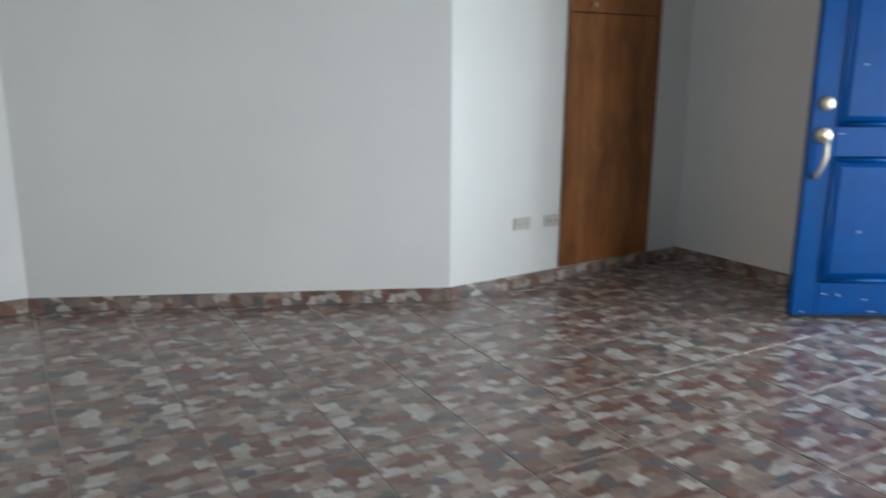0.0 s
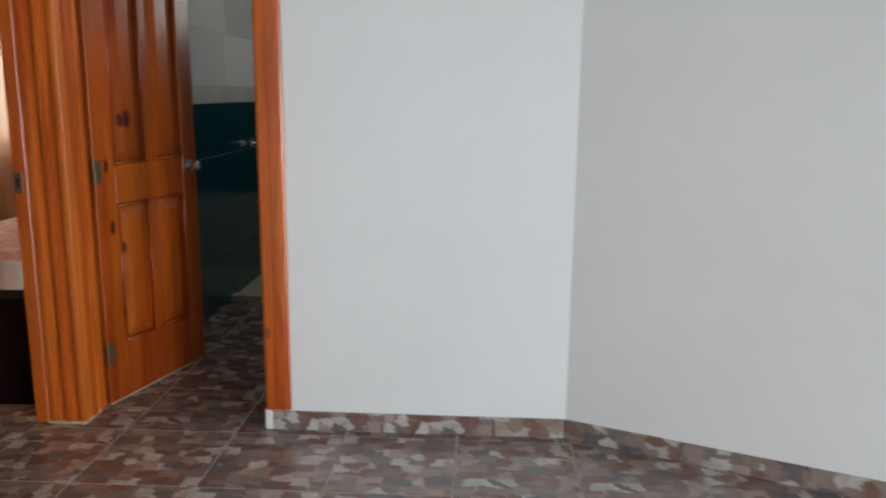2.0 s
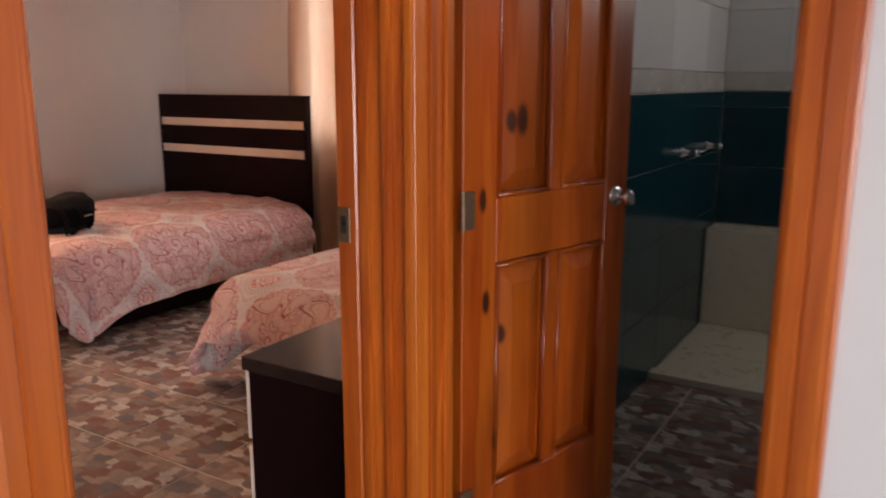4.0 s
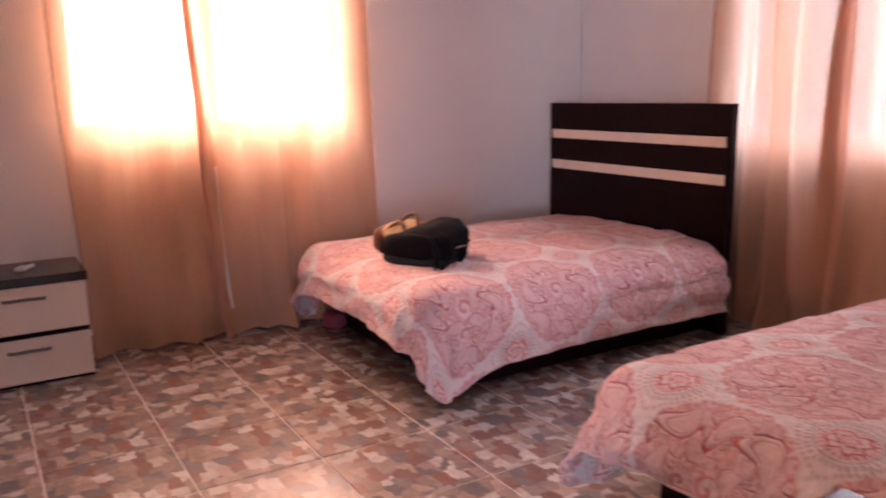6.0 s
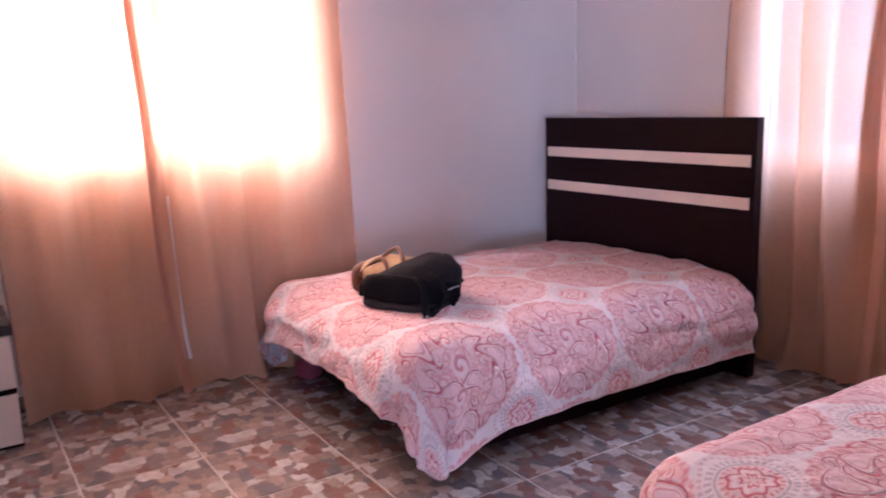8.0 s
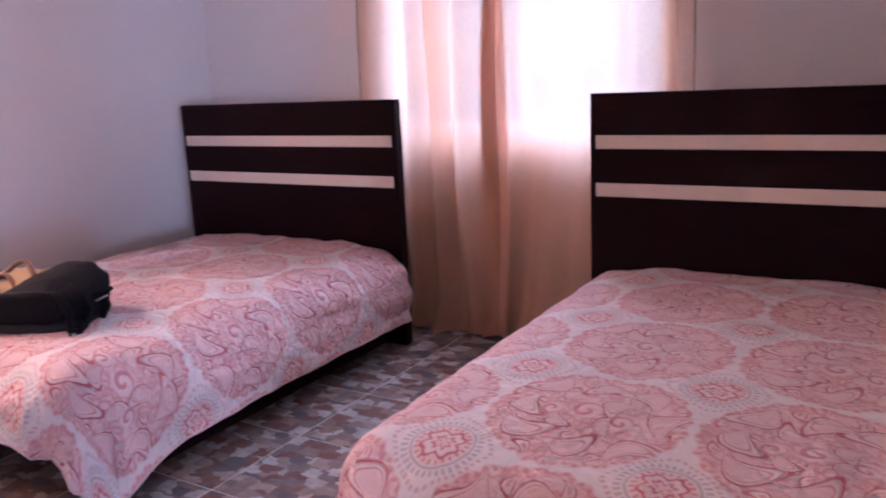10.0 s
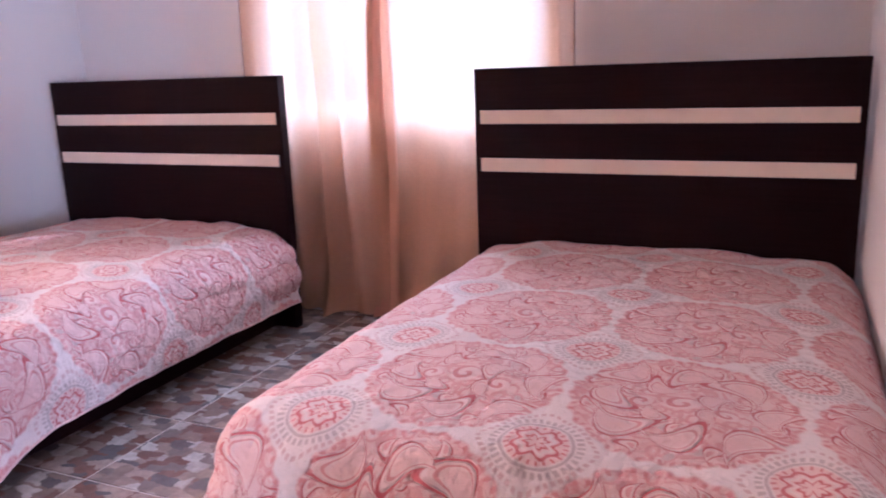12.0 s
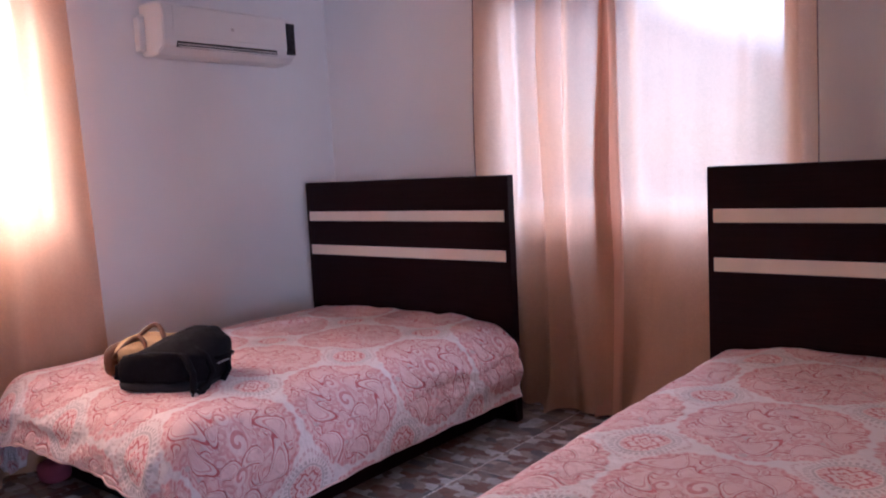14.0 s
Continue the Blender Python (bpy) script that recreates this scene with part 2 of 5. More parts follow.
def paisley(name):
    """Quilted cotton: large paisley rounds with small wreathed rounds between them, in rose and grey on white."""
    m = Nodes(name)
    uv = m.tree.nodes.new("ShaderNodeUVMap").outputs[0]
    p = m.scaled(uv, 1 / 0.487, 1 / 0.487, 0)
    soft = m.vec("SUBTRACT", m.noise(p, 6, 2, out="Color"), (0.5, 0.5, 0.5))
    bent = m.vec("ADD", p, m.scaled(soft, 0.03, 0.03, 0))

    def cell(shift):
        s = m.vec("ADD", bent, (shift, shift, 0))
        q = m.vec("SUBTRACT", s, m.vec("FLOOR", m.vec("ADD", s, (0.5, 0.5, 0))))
        x, y, _ = m.split(q)
        return q, m.vec("LENGTH", m.scaled(q, 1, 1, 0)), m.math("ARCTAN2", y, x)

    def line(value, at, half):
        return m.math("SUBTRACT", 1.0, m.step(m.math("ABSOLUTE", m.math("SUBTRACT", value, at)), half * 0.55, half))

    def inside(value, at, edge=0.012):
        return m.math("SUBTRACT", 1.0, m.step(value, at - edge, at + edge))

    def both(a, b):
        return m.math("MULTIPLY", a, b)

    def many(marks):
        """The nearest of several drops, as the square of a distance from each one's middle, and the angle round it."""
        near, around = None, None
        for dx, dy, turned, size, bend in marks:
            at = m.tree.nodes.new("ShaderNodeMapping")
            at.vector_type = "TEXTURE"
            m.put(at.inputs[0], q)
            at.inputs[1].default_value, at.inputs[2].default_value, at.inputs[3].default_value = (dx, dy, 0), (0, 0, math.radians(turned)), (size, size, 1)
            lx, ly, _ = m.split(at.outputs[0])
            ly = m.math("ADD", ly, m.math("MULTIPLY", m.math("MULTIPLY", lx, lx), bend))
            ly = m.math("DIVIDE", ly, m.math("MULTIPLY", m.math("SUBTRACT", 1.16, lx), 0.40))
            f = m.math("ADD", m.math("MULTIPLY", lx, lx), m.math("MULTIPLY", ly, ly))
            a = m.math("ARCTAN2", ly, lx)
            if near is None:
                near, around = f, a
            else:
                first = m.math("LESS_THAN", near, f)
                around = m.math("ADD", m.math("MULTIPLY", around, first), m.math("MULTIPLY", a, m.math("SUBTRACT", 1.0, first)))
                near = m.math("MINIMUM", near, f)
        return near, around

    white, red, grey, rose = (0.82, 0.73, 0.72), (0.53, 0.072, 0.088), (0.50, 0.41, 0.41), (0.62, 0.21, 0.22)
    # the large rounds: a pink field full of leaves, drops and scrolls
    q, r, ang = cell(0.0)
    turn = m.vec("ADD", m.scaled(q, 1, 1, 0), m.scaled(m.vec("SUBTRACT", m.noise(q, 4.0, 1, out="Color"), (0.5, 0.5, 0.5)), 0.22, 0.22, 0))
    leaf = m.voronoi(turn, 12.0, "Distance", randomness=0.95)
    leaf_key = m.split(m.voronoi(turn, 12.0, "Color", randomness=0.95))[0]
    scallop = m.math("ADD", r, m.math("MULTIPLY", m.math("COSINE", m.math("MULTIPLY", ang, 26.0)), 0.010))
    big = inside(scallop, 0.480)
    body = m.mix(leaf_key, (0.80, 0.60, 0.585), (0.75, 0.46, 0.45))
    body = m.mix(both(inside(leaf_key, 0.16, 0.01), both(inside(leaf, 0.36, 0.04), 0.55)), body, grey)
    body = m.mix(both(line(leaf, 0.46, 0.10), 0.55), body, rose)
    body = m.mix(both(line(leaf, 0.24, 0.06), both(m.step(leaf_key, 0.35, 0.4), 0.6)), body, white)
    body = m.mix(both(inside(leaf, 0.12, 0.03), both(m.step(leaf_key, 0.55, 0.6), 0.7)), body, red)
    field = m.noise(m.vec("ADD", turn, (3.1, 1.7, 0)), 6.0, 1, 0.4)
    wave = m.math("SINE", m.math("MULTIPLY", field, 120.0))
    body = m.mix(both(m.step(wave, 0.80, 0.95), 0.45), body, rose)
    # small leaves first, the bent drops over them
    sprig, _ = many(((-0.11, 0.37, 70, 0.055, 0.6), (0.16, 0.38, 110, 0.055, -0.6), (-0.39, 0.16, 20, 0.055, 0.6), (0.40, 0.13, 150, 0.055, 0.6), (-0.38, -0.12, -30, 0.055, -0.6), (0.38, -0.13, 200, 0.055, 0.6),
                           (-0.15, -0.38, -60, 0.055, 0.6), (0.14, -0.37, 240, 0.055, -0.6), (0.01, 0.22, 200, 0.050, 0.6), (0.23, 0.08, 160, 0.050, 0.6), (-0.22, 0.06, 10, 0.050, -0.6), (0.0, -0.22, 30, 0.050, 0.6)))
    body = m.mix(both(inside(sprig, 0.9, 0.15), 0.8), body, (0.80, 0.63, 0.61))
    body = m.mix(both(line(sprig, 0.95, 0.30), 0.95), body, red)
    body = m.mix(both(inside(sprig, 0.18, 0.06), 0.7), body, rose)
    drop, drop_a = many(((0.03, 0.33, 12, 0.135, 0.8), (-0.23, 0.27, 60, 0.150, -0.8), (0.27, 0.25, -50, 0.150, 0.8), (-0.33, 0.02, 95, 0.138, 0.8), (0.35, 0.0, -100, 0.138, -0.8),
                         (-0.27, -0.24, 150, 0.150, 0.8), (0.25, -0.25, -140, 0.152, -0.8), (0.0, -0.33, 190, 0.135, 0.8), (-0.10, 0.13, -25, 0.104, -0.8), (0.12, 0.10, 50, 0.104, 0.8),
                         (-0.12, -0.12, 120, 0.080, 0.5), (0.11, -0.12, -70, 0.078, -0.5)))
    body = m.mix(both(inside(drop, 1.5, 0.1), 0.75), body, (0.81, 0.65, 0.635))
    bead = m.step(m.math("COSINE", m.math("MULTIPLY", drop_a, 18.0)), -0.1, 0.35)
    body = m.mix(both(both(line(drop, 1.28, 0.24), bead), 0.7), body, rose)
    body = m.mix(both(line(drop, 1.0, 0.16), 0.98), body, red)
    body = m.mix(inside(drop, 0.88, 0.06), body, (0.80, 0.61, 0.595))
    body = m.mix(both(line(drop, 0.50, 0.08), 0.75), body, (0.60, 0.18, 0.19))
    body = m.mix(both(inside(drop, 0.30, 0.10), 0.55), body, (0.76, 0.48, 0.47))
    # scrolls
    for sx, sy, way, wide in ((0.0, 0.0, 1.0, 0.075), (-0.17, -0.02, -1.0, 0.055), (0.18, -0.05, 1.0, 0.055)):
        s = m.vec("SUBTRACT", m.scaled(q, 1, 1, 0), (sx, sy, 0))
        cx, cy, _ = m.split(s)
        sr = m.vec("LENGTH", s)
        curl = m.math("SINE", m.math("ADD", m.math("MULTIPLY", m.math("ARCTAN2", cy, cx), way), m.math("MULTIPLY", sr, 6.5 / wide)))
        body = m.mix(inside(sr, wide, 0.01), body, (0.80, 0.60, 0.59))
        body = m.mix(both(both(m.step(curl, 0.15, 0.55), inside(sr, wide, 0.01)), 0.7), body, red)
    fringe = m.step(m.math("COSINE", m.math("MULTIPLY", ang, 66.0)), 0.0, 0.5)
    body = m.mix(both(both(m.step(scallop, 0.450, 0.456), fringe), 0.75), body, rose)
    # the small rounds: a wreath of grey beads round a rosette, in a pointed frame
    q2, r2, ang2 = cell(0.5)
    petal = m.math("COSINE", m.math("MULTIPLY", ang2, 36.0))
    four = m.math("COSINE", m.math("MULTIPLY", ang2, 4.0))
    spoke = m.math("COSINE", m.math("MULTIPLY", ang2, 8.0))
    rim = m.math("SUBTRACT", r2, m.math("MULTIPLY", m.math("POWER", m.math("ADD", m.math("MULTIPLY", four, 0.5), 0.5), 3.0), 0.032))
    small = inside(rim, 0.226)
    wreath = m.mix(both(both(line(r2, 0.178, 0.019), m.step(petal, -0.35, 0.1)), 0.8), white, grey)
    wreath = m.mix(both(line(r2, 0.149, 0.009), 0.8), wreath, grey)
    wreath = m.mix(both(both(line(rim, 0.212, 0.014), m.step(m.math("COSINE", m.math("MULTIPLY", ang2, 44.0)), -0.6, 0.0)), 0.7), wreath, (0.58, 0.36, 0.37))
    flower = m.math("ADD", r2, m.math("MULTIPLY", m.math("ADD", spoke, four), 0.011))
    rosette = m.mix(m.noise(q2, 22, 2), (0.80, 0.62, 0.60), (0.77, 0.50, 0.485))
    rosette = m.mix(both(line(flower, 0.092, 0.011), 0.9), rosette, red)
    rosette = m.mix(both(line(flower, 0.066, 0.008), 0.7), rosette, white)
    rosette = m.mix(both(line(flower, 0.040, 0.009), 0.9), rosette, red)
    rosette = m.mix(both(m.step(m.math("COSINE", m.math("MULTIPLY", ang2, 24.0)), 0.3, 0.7), both(m.step(r2, 0.108, 0.113), 0.75)), rosette, red)
    wreath = m.mix(inside(r2, 0.134, 0.008), wreath, rosette)
    col = m.mix(big, white, body)
    col = m.mix(small, col, wreath)
    col = m.mix(m.math("MULTIPLY", m.noise(uv, 5, 3), 0.12), col, white)
    sewn = both(big, m.math("ADD", line(drop, 1.0, 0.25), m.math("MULTIPLY", line(sprig, 0.95, 0.4), 0.7)))
    quilt = m.math("SUBTRACT", m.noise(uv, 26, 3), m.math("MULTIPLY", sewn, 0.45))
    m.bump(m.math("ADD", m.math("ADD", quilt, m.math("MULTIPLY", m.noise(uv, 11, 3, 0.6), 1.3)), m.math("MULTIPLY", m.noise(uv, 420, 2), 0.12)), 0.95, 0.020)
    return m.done(col, 0.85, 0.0, **{"Sheen_Weight": 0.15})


def glazed(name, a, b, rough=0.12):
    m = Nodes(name)
    c = m.coord()
    shade = m.node("ShaderNodeObjectInfo").outputs["Random"]
    col = m.mix(m.noise(c, 9, 4), a, b)
    col = m.mix(1.0, col, m.ramp(shade, [(0.0, 0.88), (1.0, 1.12)]), "MULTIPLY")
    m.bump(m.noise(c, 12, 2), 0.04, 0.004)
    return m.done(col, m.ramp(m.noise(c, 30, 3), [(0.3, rough), (0.7, rough + 0.08)]))


WALL = plaster("hall_wall_paint", (0.765, 0.775, 0.775), (0.805, 0.815, 0.815))
BEDWALL = plaster("bedroom_wall_paint", (0.79, 0.785, 0.785), (0.83, 0.825, 0.825))
# unseen hall and bathroom ceilings, toned dark so less light bounces onto the walls
LOW_BOUNCE_CEILING = plaster("low_bounce_ceiling", (0.42, 0.42, 0.41), (0.48, 0.48, 0.47), 0.7)
BED_CEILING = plaster("bedroom_ceiling_paint", (0.80, 0.795, 0.79), (0.83, 0.825, 0.82), 0.7)
TILE = mosaic_tile("mosaic_tile_glaze")
GROUT = plain("tile_grout", (0.54, 0.48, 0.44), 0.85, vary=0.25, scale=40)
PINE = pine("varnished_pine")
PINE_DOOR = pine("varnished_pine_door", [(0.20, 1.17, 0.022), (0.165, 1.165, 0.016), (0.065, 0.985, 0.017), (0.085, 0.735, 0.017), (0.145, 0.64, 0.015)], 0.82)
WENGE = wenge("wenge_laminate")
WENGE_TOP = plain("polished_wenge", (0.014, 0.007, 0.007), 0.2, vary=0.3, scale=14, bump=0.02)
DARK_STEEL = plain("dark_nickel", (0.20, 0.19, 0.19), 0.35, 1.0, vary=0.1, scale=40)
PLY = plywood("stained_plywood")
CURTAIN = curtain_cloth("peach_curtain_cloth")
CURTAIN_HEM = curtain_cloth("peach_curtain_hem", 0.12, 0.0, (0.50, 0.27, 0.19), (0.56, 0.32, 0.23), (0.62, 0.34, 0.25))
CURTAIN_DOUBLE = curtain_cloth("peach_curtain_overlap", 0.26, 0.0, (0.62, 0.36, 0.24), (0.68, 0.42, 0.29), (0.72, 0.45, 0.33))
HEM_CORD = plain("dark_hem_stitching", (0.16, 0.10, 0.10), 0.9, vary=0.2, scale=40)
PAISLEY = paisley("paisley_cotton")
LINING = plain("rose_lining", (0.24, 0.045, 0.075), 0.85, vary=0.2, scale=30, bump=0.2)
SEAM = plain("rose_cotton_seam", (0.70, 0.50, 0.495), 0.85, vary=0.3, scale=10, bump=0.2)
MAPLE = plain("pale_maple_strip", (0.70, 0.63, 0.53), 0.4, vary=0.08, scale=12)
CREAM = plain("cream_drawer_front", (0.74, 0.67, 0.59), 0.38, vary=0.03, scale=8, bump=0.02)
STEEL = plain("brushed_steel", (0.55, 0.53, 0.52), 0.32, 1.0, vary=0.1, scale=40)
CHROME = plain("chrome", (0.85, 0.85, 0.86), 0.1, 1.0, vary=0.03, scale=20, bump=0.0)
BRONZE = plain("tarnished_hinge_metal", (0.17, 0.11, 0.065), 0.45, 0.6, vary=0.25, scale=60)
BRASS = plain("pale_satin_brass", (0.78, 0.71, 0.52), 0.3, 0.75, vary=0.15, scale=50)
WHITE = plain("white_plastic", (0.76, 0.75, 0.74), 0.35, vary=0.04, scale=14, bump=0.02)
OUTLET = plain("beige_outlet_plastic", (0.58, 0.55, 0.50), 0.4, vary=0.05, scale=14)
BLACK = plain("black_plastic", (0.015, 0.013, 0.015), 0.3, vary=0.2)
BLUE = plain("blue_gloss_paint", (0.0015, 0.074, 0.30), 0.34, vary=0.28, scale=7, bump=0.12, Specular_IOR_Level=0.2)
MATTRESS = plain("mattress_ticking", (0.62, 0.56, 0.54), 0.9, vary=0.06, scale=20, bump=0.2)
NYLON = plain("black_nylon", (0.006, 0.005, 0.007), 0.8, vary=0.35, scale=35, bump=0.45, Specular_IOR_Level=0.1)
NYLON_GREY = plain("charcoal_nylon", (0.020, 0.019, 0.021), 0.75, vary=0.3, scale=35, bump=0.35, Specular_IOR_Level=0.25)
STRAW = plain("tan_canvas", (0.50, 0.34, 0.16), 0.75, vary=0.3, scale=45, bump=0.5)
LEATHER = plain("brown_leather", (0.16, 0.06, 0.022), 0.4, vary=0.25, scale=40, bump=0.2)
TEAL = glazed("teal_glazed_tile", (0.004, 0.036, 0.052), (0.007, 0.050, 0.068))
WHITE_TILE = glazed("white_glazed_tile", (0.60, 0.61, 0.62), (0.66, 0.67, 0.68))
SHOWER = plain("cream_shower_stone", (0.68, 0.64, 0.52), 0.3, vary=0.1, scale=9)
BORDER = glazed("patterned_border_tile", (0.34, 0.33, 0.32), (0.60, 0.59, 0.57), 0.2)
DARK_WOOD = plain("dark_red_wood", (0.10, 0.03, 0.02), 0.35, vary=0.3, scale=30)
ALU = plain("white_window_aluminium", (0.68, 0.68, 0.68), 0.35, vary=0.04)
CONCRETE = plain("pale_concrete", (0.36, 0.35, 0.33), 0.9, vary=0.2, scale=3, bump=0.4)
BARE = plain("bare_worn_wood", (0.55, 0.42, 0.24), 0.8, vary=0.2, scale=30)
CAULK = plain("white_caulk", (0.74, 0.74, 0.73), 0.7, vary=0.08, scale=30, bump=0.3)
glass = Nodes("window_glass")
GLASS = glass.done((0.95, 0.98, 0.97), 0.03, 0.0, **{"Transmission_Weight": 1.0, "IOR": 1.45})

# ---- mesh helpers ----


def mesh_object(name, bm, material, smooth=False):
    me = bpy.data.meshes.new(name)
    bmesh.ops.recalc_face_normals(bm, faces=bm.faces)
    bm.to_mesh(me)
    bm.free()
    for f in me.polygons:
        f.use_smooth = smooth
    me.materials.append(material)
    return new(name, me)


def part(name, bm, material, parent, label="", smooth=False):
    """One mesh object under a thing or under a part."""
    ob = mesh_object(name, bm, material, smooth)
    ob.parent = parent
    if label:
        ob["label"] = label
    return ob


def thing(name, label, category, m, group="", kind=""):
    ob = new(name)
    ob.empty_display_size = 0.1
    ob.matrix_world = m
    return tagged(ob, label, category, group, kind)


def add_box(bm, lo, hi, bevel=0.0, segments=1):
    lo, hi = Vector(lo), Vector(hi)
    made = bmesh.ops.create_cube(bm, size=1, matrix=Matrix.Translation((lo + hi) / 2) @ Matrix.Diagonal((*(hi - lo), 1)))
    if bevel:
        edges = list({e for v in made["verts"] for e in v.link_edges})
        bmesh.ops.bevel(bm, geom=edges, offset=bevel, segments=segments, profile=0.6, affect="EDGES")
    return bm


def box(lo, hi, bevel=0.0, segments=1):
    return add_box(bmesh.new(), lo, hi, bevel, segments)


def add_tube(bm, points, radius, sides=10):
    """A round bar along a run of points."""
    pts = [Vector(p) for p in points]
    rings = []
    side = None
    for i, p in enumerate(pts):
        along = (pts[min(i + 1, len(pts) - 1)] - pts[max(i - 1, 0)]).normalized()
        if side is None:
            side = along.orthogonal().normalized()
        side = (side - along * side.dot(along)).normalized()
        up = along.cross(side)
        r = radius[i] if isinstance(radius, (list, tuple)) else radius
        rings.append([bm.verts.new(p + r * (math.cos(a) * side + math.sin(a) * up)) for a in (2 * math.pi * k / sides for k in range(sides))])
    for a, b in zip(rings, rings[1:]):
        for k in range(sides):
            bm.faces.new((a[k], a[(k + 1) % sides], b[(k + 1) % sides], b[k]))
    bm.faces.new(rings[0][::-1])
    bm.faces.new(rings[-1])
    return bm


def add_lathe(bm, profile, m=None, sides=20):
    """A turned shape from (radius, height) pairs about z."""
    m = m or Matrix.Identity(4)
    rings = [[bm.verts.new(m @ Vector((r * math.cos(a), r * math.sin(a), h))) for a in (2 * math.pi * k / sides for k in range(sides))] for r, h in profile]
    for a, b in zip(rings, rings[1:]):
        for k in range(sides):
            bm.faces.new((a[k], a[(k + 1) % sides], b[(k + 1) % sides], b[k]))
    bm.faces.new(rings[0][::-1])
    bm.faces.new(rings[-1])
    return bm


def prism(points, z0, z1):
    """An upright prism over a plan polygon."""
    bm = bmesh.new()
    low = [bm.verts.new((x, y, z0)) for x, y in points]
    top = [bm.verts.new((x, y, z1)) for x, y in points]
    bm.faces.new(low[::-1])
    bm.faces.new(top)
    n = len(points)
    for k in range(n):
        bm.faces.new((low[k], low[(k + 1) % n], top[(k + 1) % n], top[k]))
    return bm


def soft_body(size, power=3.5, rings=18, sides=32, squash=None):
    """A stuffed, rounded block with its base on z = 0."""
    bm = bmesh.new()
    sx, sy, sz = (v / 2 for v in size)

    def sp(c, p):
        return math.copysign(abs(c) ** (2 / p), c)

    grid = []
    for i in range(1, rings):
        phi = -math.pi / 2 + math.pi * i / rings
        grid.append([])
        for k in range(sides):
            th = 2 * math.pi * k / sides
            v = Vector((sx * sp(math.cos(phi), power) * sp(math.cos(th), power), sy * sp(math.cos(phi), power) * sp(math.sin(th), power), sz + sz * sp(math.sin(phi), power)))
            grid[-1].append(bm.verts.new(squash(v) if squash else v))
    for a, b in zip(grid, grid[1:]):
        for k in range(sides):
            bm.faces.new((a[k], a[(k + 1) % sides], b[(k + 1) % sides], b[k]))
    bm.faces.new(grid[0][::-1])
    bm.faces.new(grid[-1])
    return bm


# ---- the large structure ----
HIGH = 2.60
HALL_Y, HALL_X = 4.306, -1.60
BED_W, BED_E, BED_N, BED_S = -5.72, -1.74, 7.28, 2.90
BATH_W, BATH_E, BATH_N = -1.62, 0.10, 7.28
KNEE, OUT, CORNER, SOUTH_EAST = (0.294, 4.306), (2.312, 3.445), (4.163, 3.584), (4.53, -3.0)


def wall(name, a, b, thick, openings=(), material=None, label="", high=HIGH, low=0.0):
    """A wall whose room face runs from a to b, thickened to the left of that way; openings are (from, to, sill, head) along it."""
    a, b = Vector((*a, 0)), Vector((*b, 0))
    length = (b - a).length
    bm = bmesh.new()
    cuts = sorted({0.0, length, *(v for o in openings for v in o[:2])})
    for s, e in zip(cuts, cuts[1:]):
        spans = [(low, high)]
        for o in openings:
            if o[0] <= s + 1e-6 and o[1] >= e - 1e-6:
                spans = [(low, o[2]), (o[3], high)]
        for z0, z1 in spans:
            if z1 - z0 > 1e-4:
                add_box(bm, (s, 0, z0), (e, thick, z1))
    bmesh.ops.remove_doubles(bm, verts=bm.verts, dist=1e-5)
    ob = mesh_object(name, bm, material or WALL)
    ang = math.atan2(b.y - a.y, b.x - a.x)
    ob.matrix_world = pose(a.x, a.y, 0, 0, 0, math.degrees(ang))
    return tagged(ob, label or "smooth white painted plaster wall", "wall", kind="structure")


wall("wall_hall_north", (-0.838, HALL_Y), KNEE, 0.14, label="white painted wall beside the bathroom door")
wall("wall_hall_diagonal", KNEE, OUT, 0.14, label="white painted wall set at an angle in the hall")
wall("wall_hall_niche", OUT, CORNER, 0.14, label="white painted wall with sockets and a plywood closet")
EAST_LEN = math.dist(CORNER, SOUTH_EAST)
# the wider second opening is unseen, added to let light in
wall("wall_hall_east", CORNER, SOUTH_EAST, 0.16, [(1.62, 2.48, 0.0, 2.08), (3.30, 6.20, 0.0, 2.10)], label="shaded white wall by the blue front door")
wall("wall_hall_south", SOUTH_EAST, (-1.60, -3.0), 0.16, label="plain white painted wall")
wall("wall_hall_west", (HALL_X, -3.0), (HALL_X, 3.40), 0.14, label="white painted wall beside the bedroom door")
wall("lintel_bedroom_door", (HALL_X, 3.40), (HALL_X, 4.45), 0.14, low=2.09, label="white wall above the bedroom door")
wall("lintel_bath_door", (-1.60, HALL_Y), (-0.84, HALL_Y), 0.14, low=2.09, label="white wall above the bathroom door")
wall("wall_bedroom_west", (BED_W, BED_S), (BED_W, BED_N), 0.16, [(1.15, 2.60, 1.09, 2.20)], BEDWALL, "pale lilac-white bedroom wall with a curtained window")
wall("wall_bedroom_north", (BED_W, BED_N), (BED_E, BED_N), 0.16, [(1.30, 2.75, 0.99, 2.16)], BEDWALL, "pale lilac-white bedroom wall behind the headboards")
wall("wall_bedroom_east", (BED_E, BED_N), (BED_E, 4.45), 0.12, (), BEDWALL, "pale lilac-white wall beside the bed")
wall("wall_bedroom_south", (HALL_X - 0.14, BED_S), (BED_W, BED_S), 0.16, (), BEDWALL, "pale bedroom wall")
wall("wall_bath_north", (BATH_W, BATH_N), (BATH_E, BATH_N), 0.16, (), WHITE_TILE, "white tiled bathroom wall")
wall("wall_bath_east", (BATH_E, BATH_N), (BATH_E, 4.446), 0.14, [(0.65, 1.30, 1.70, 2.20)], WHITE_TILE, "white tiled bathroom wall")

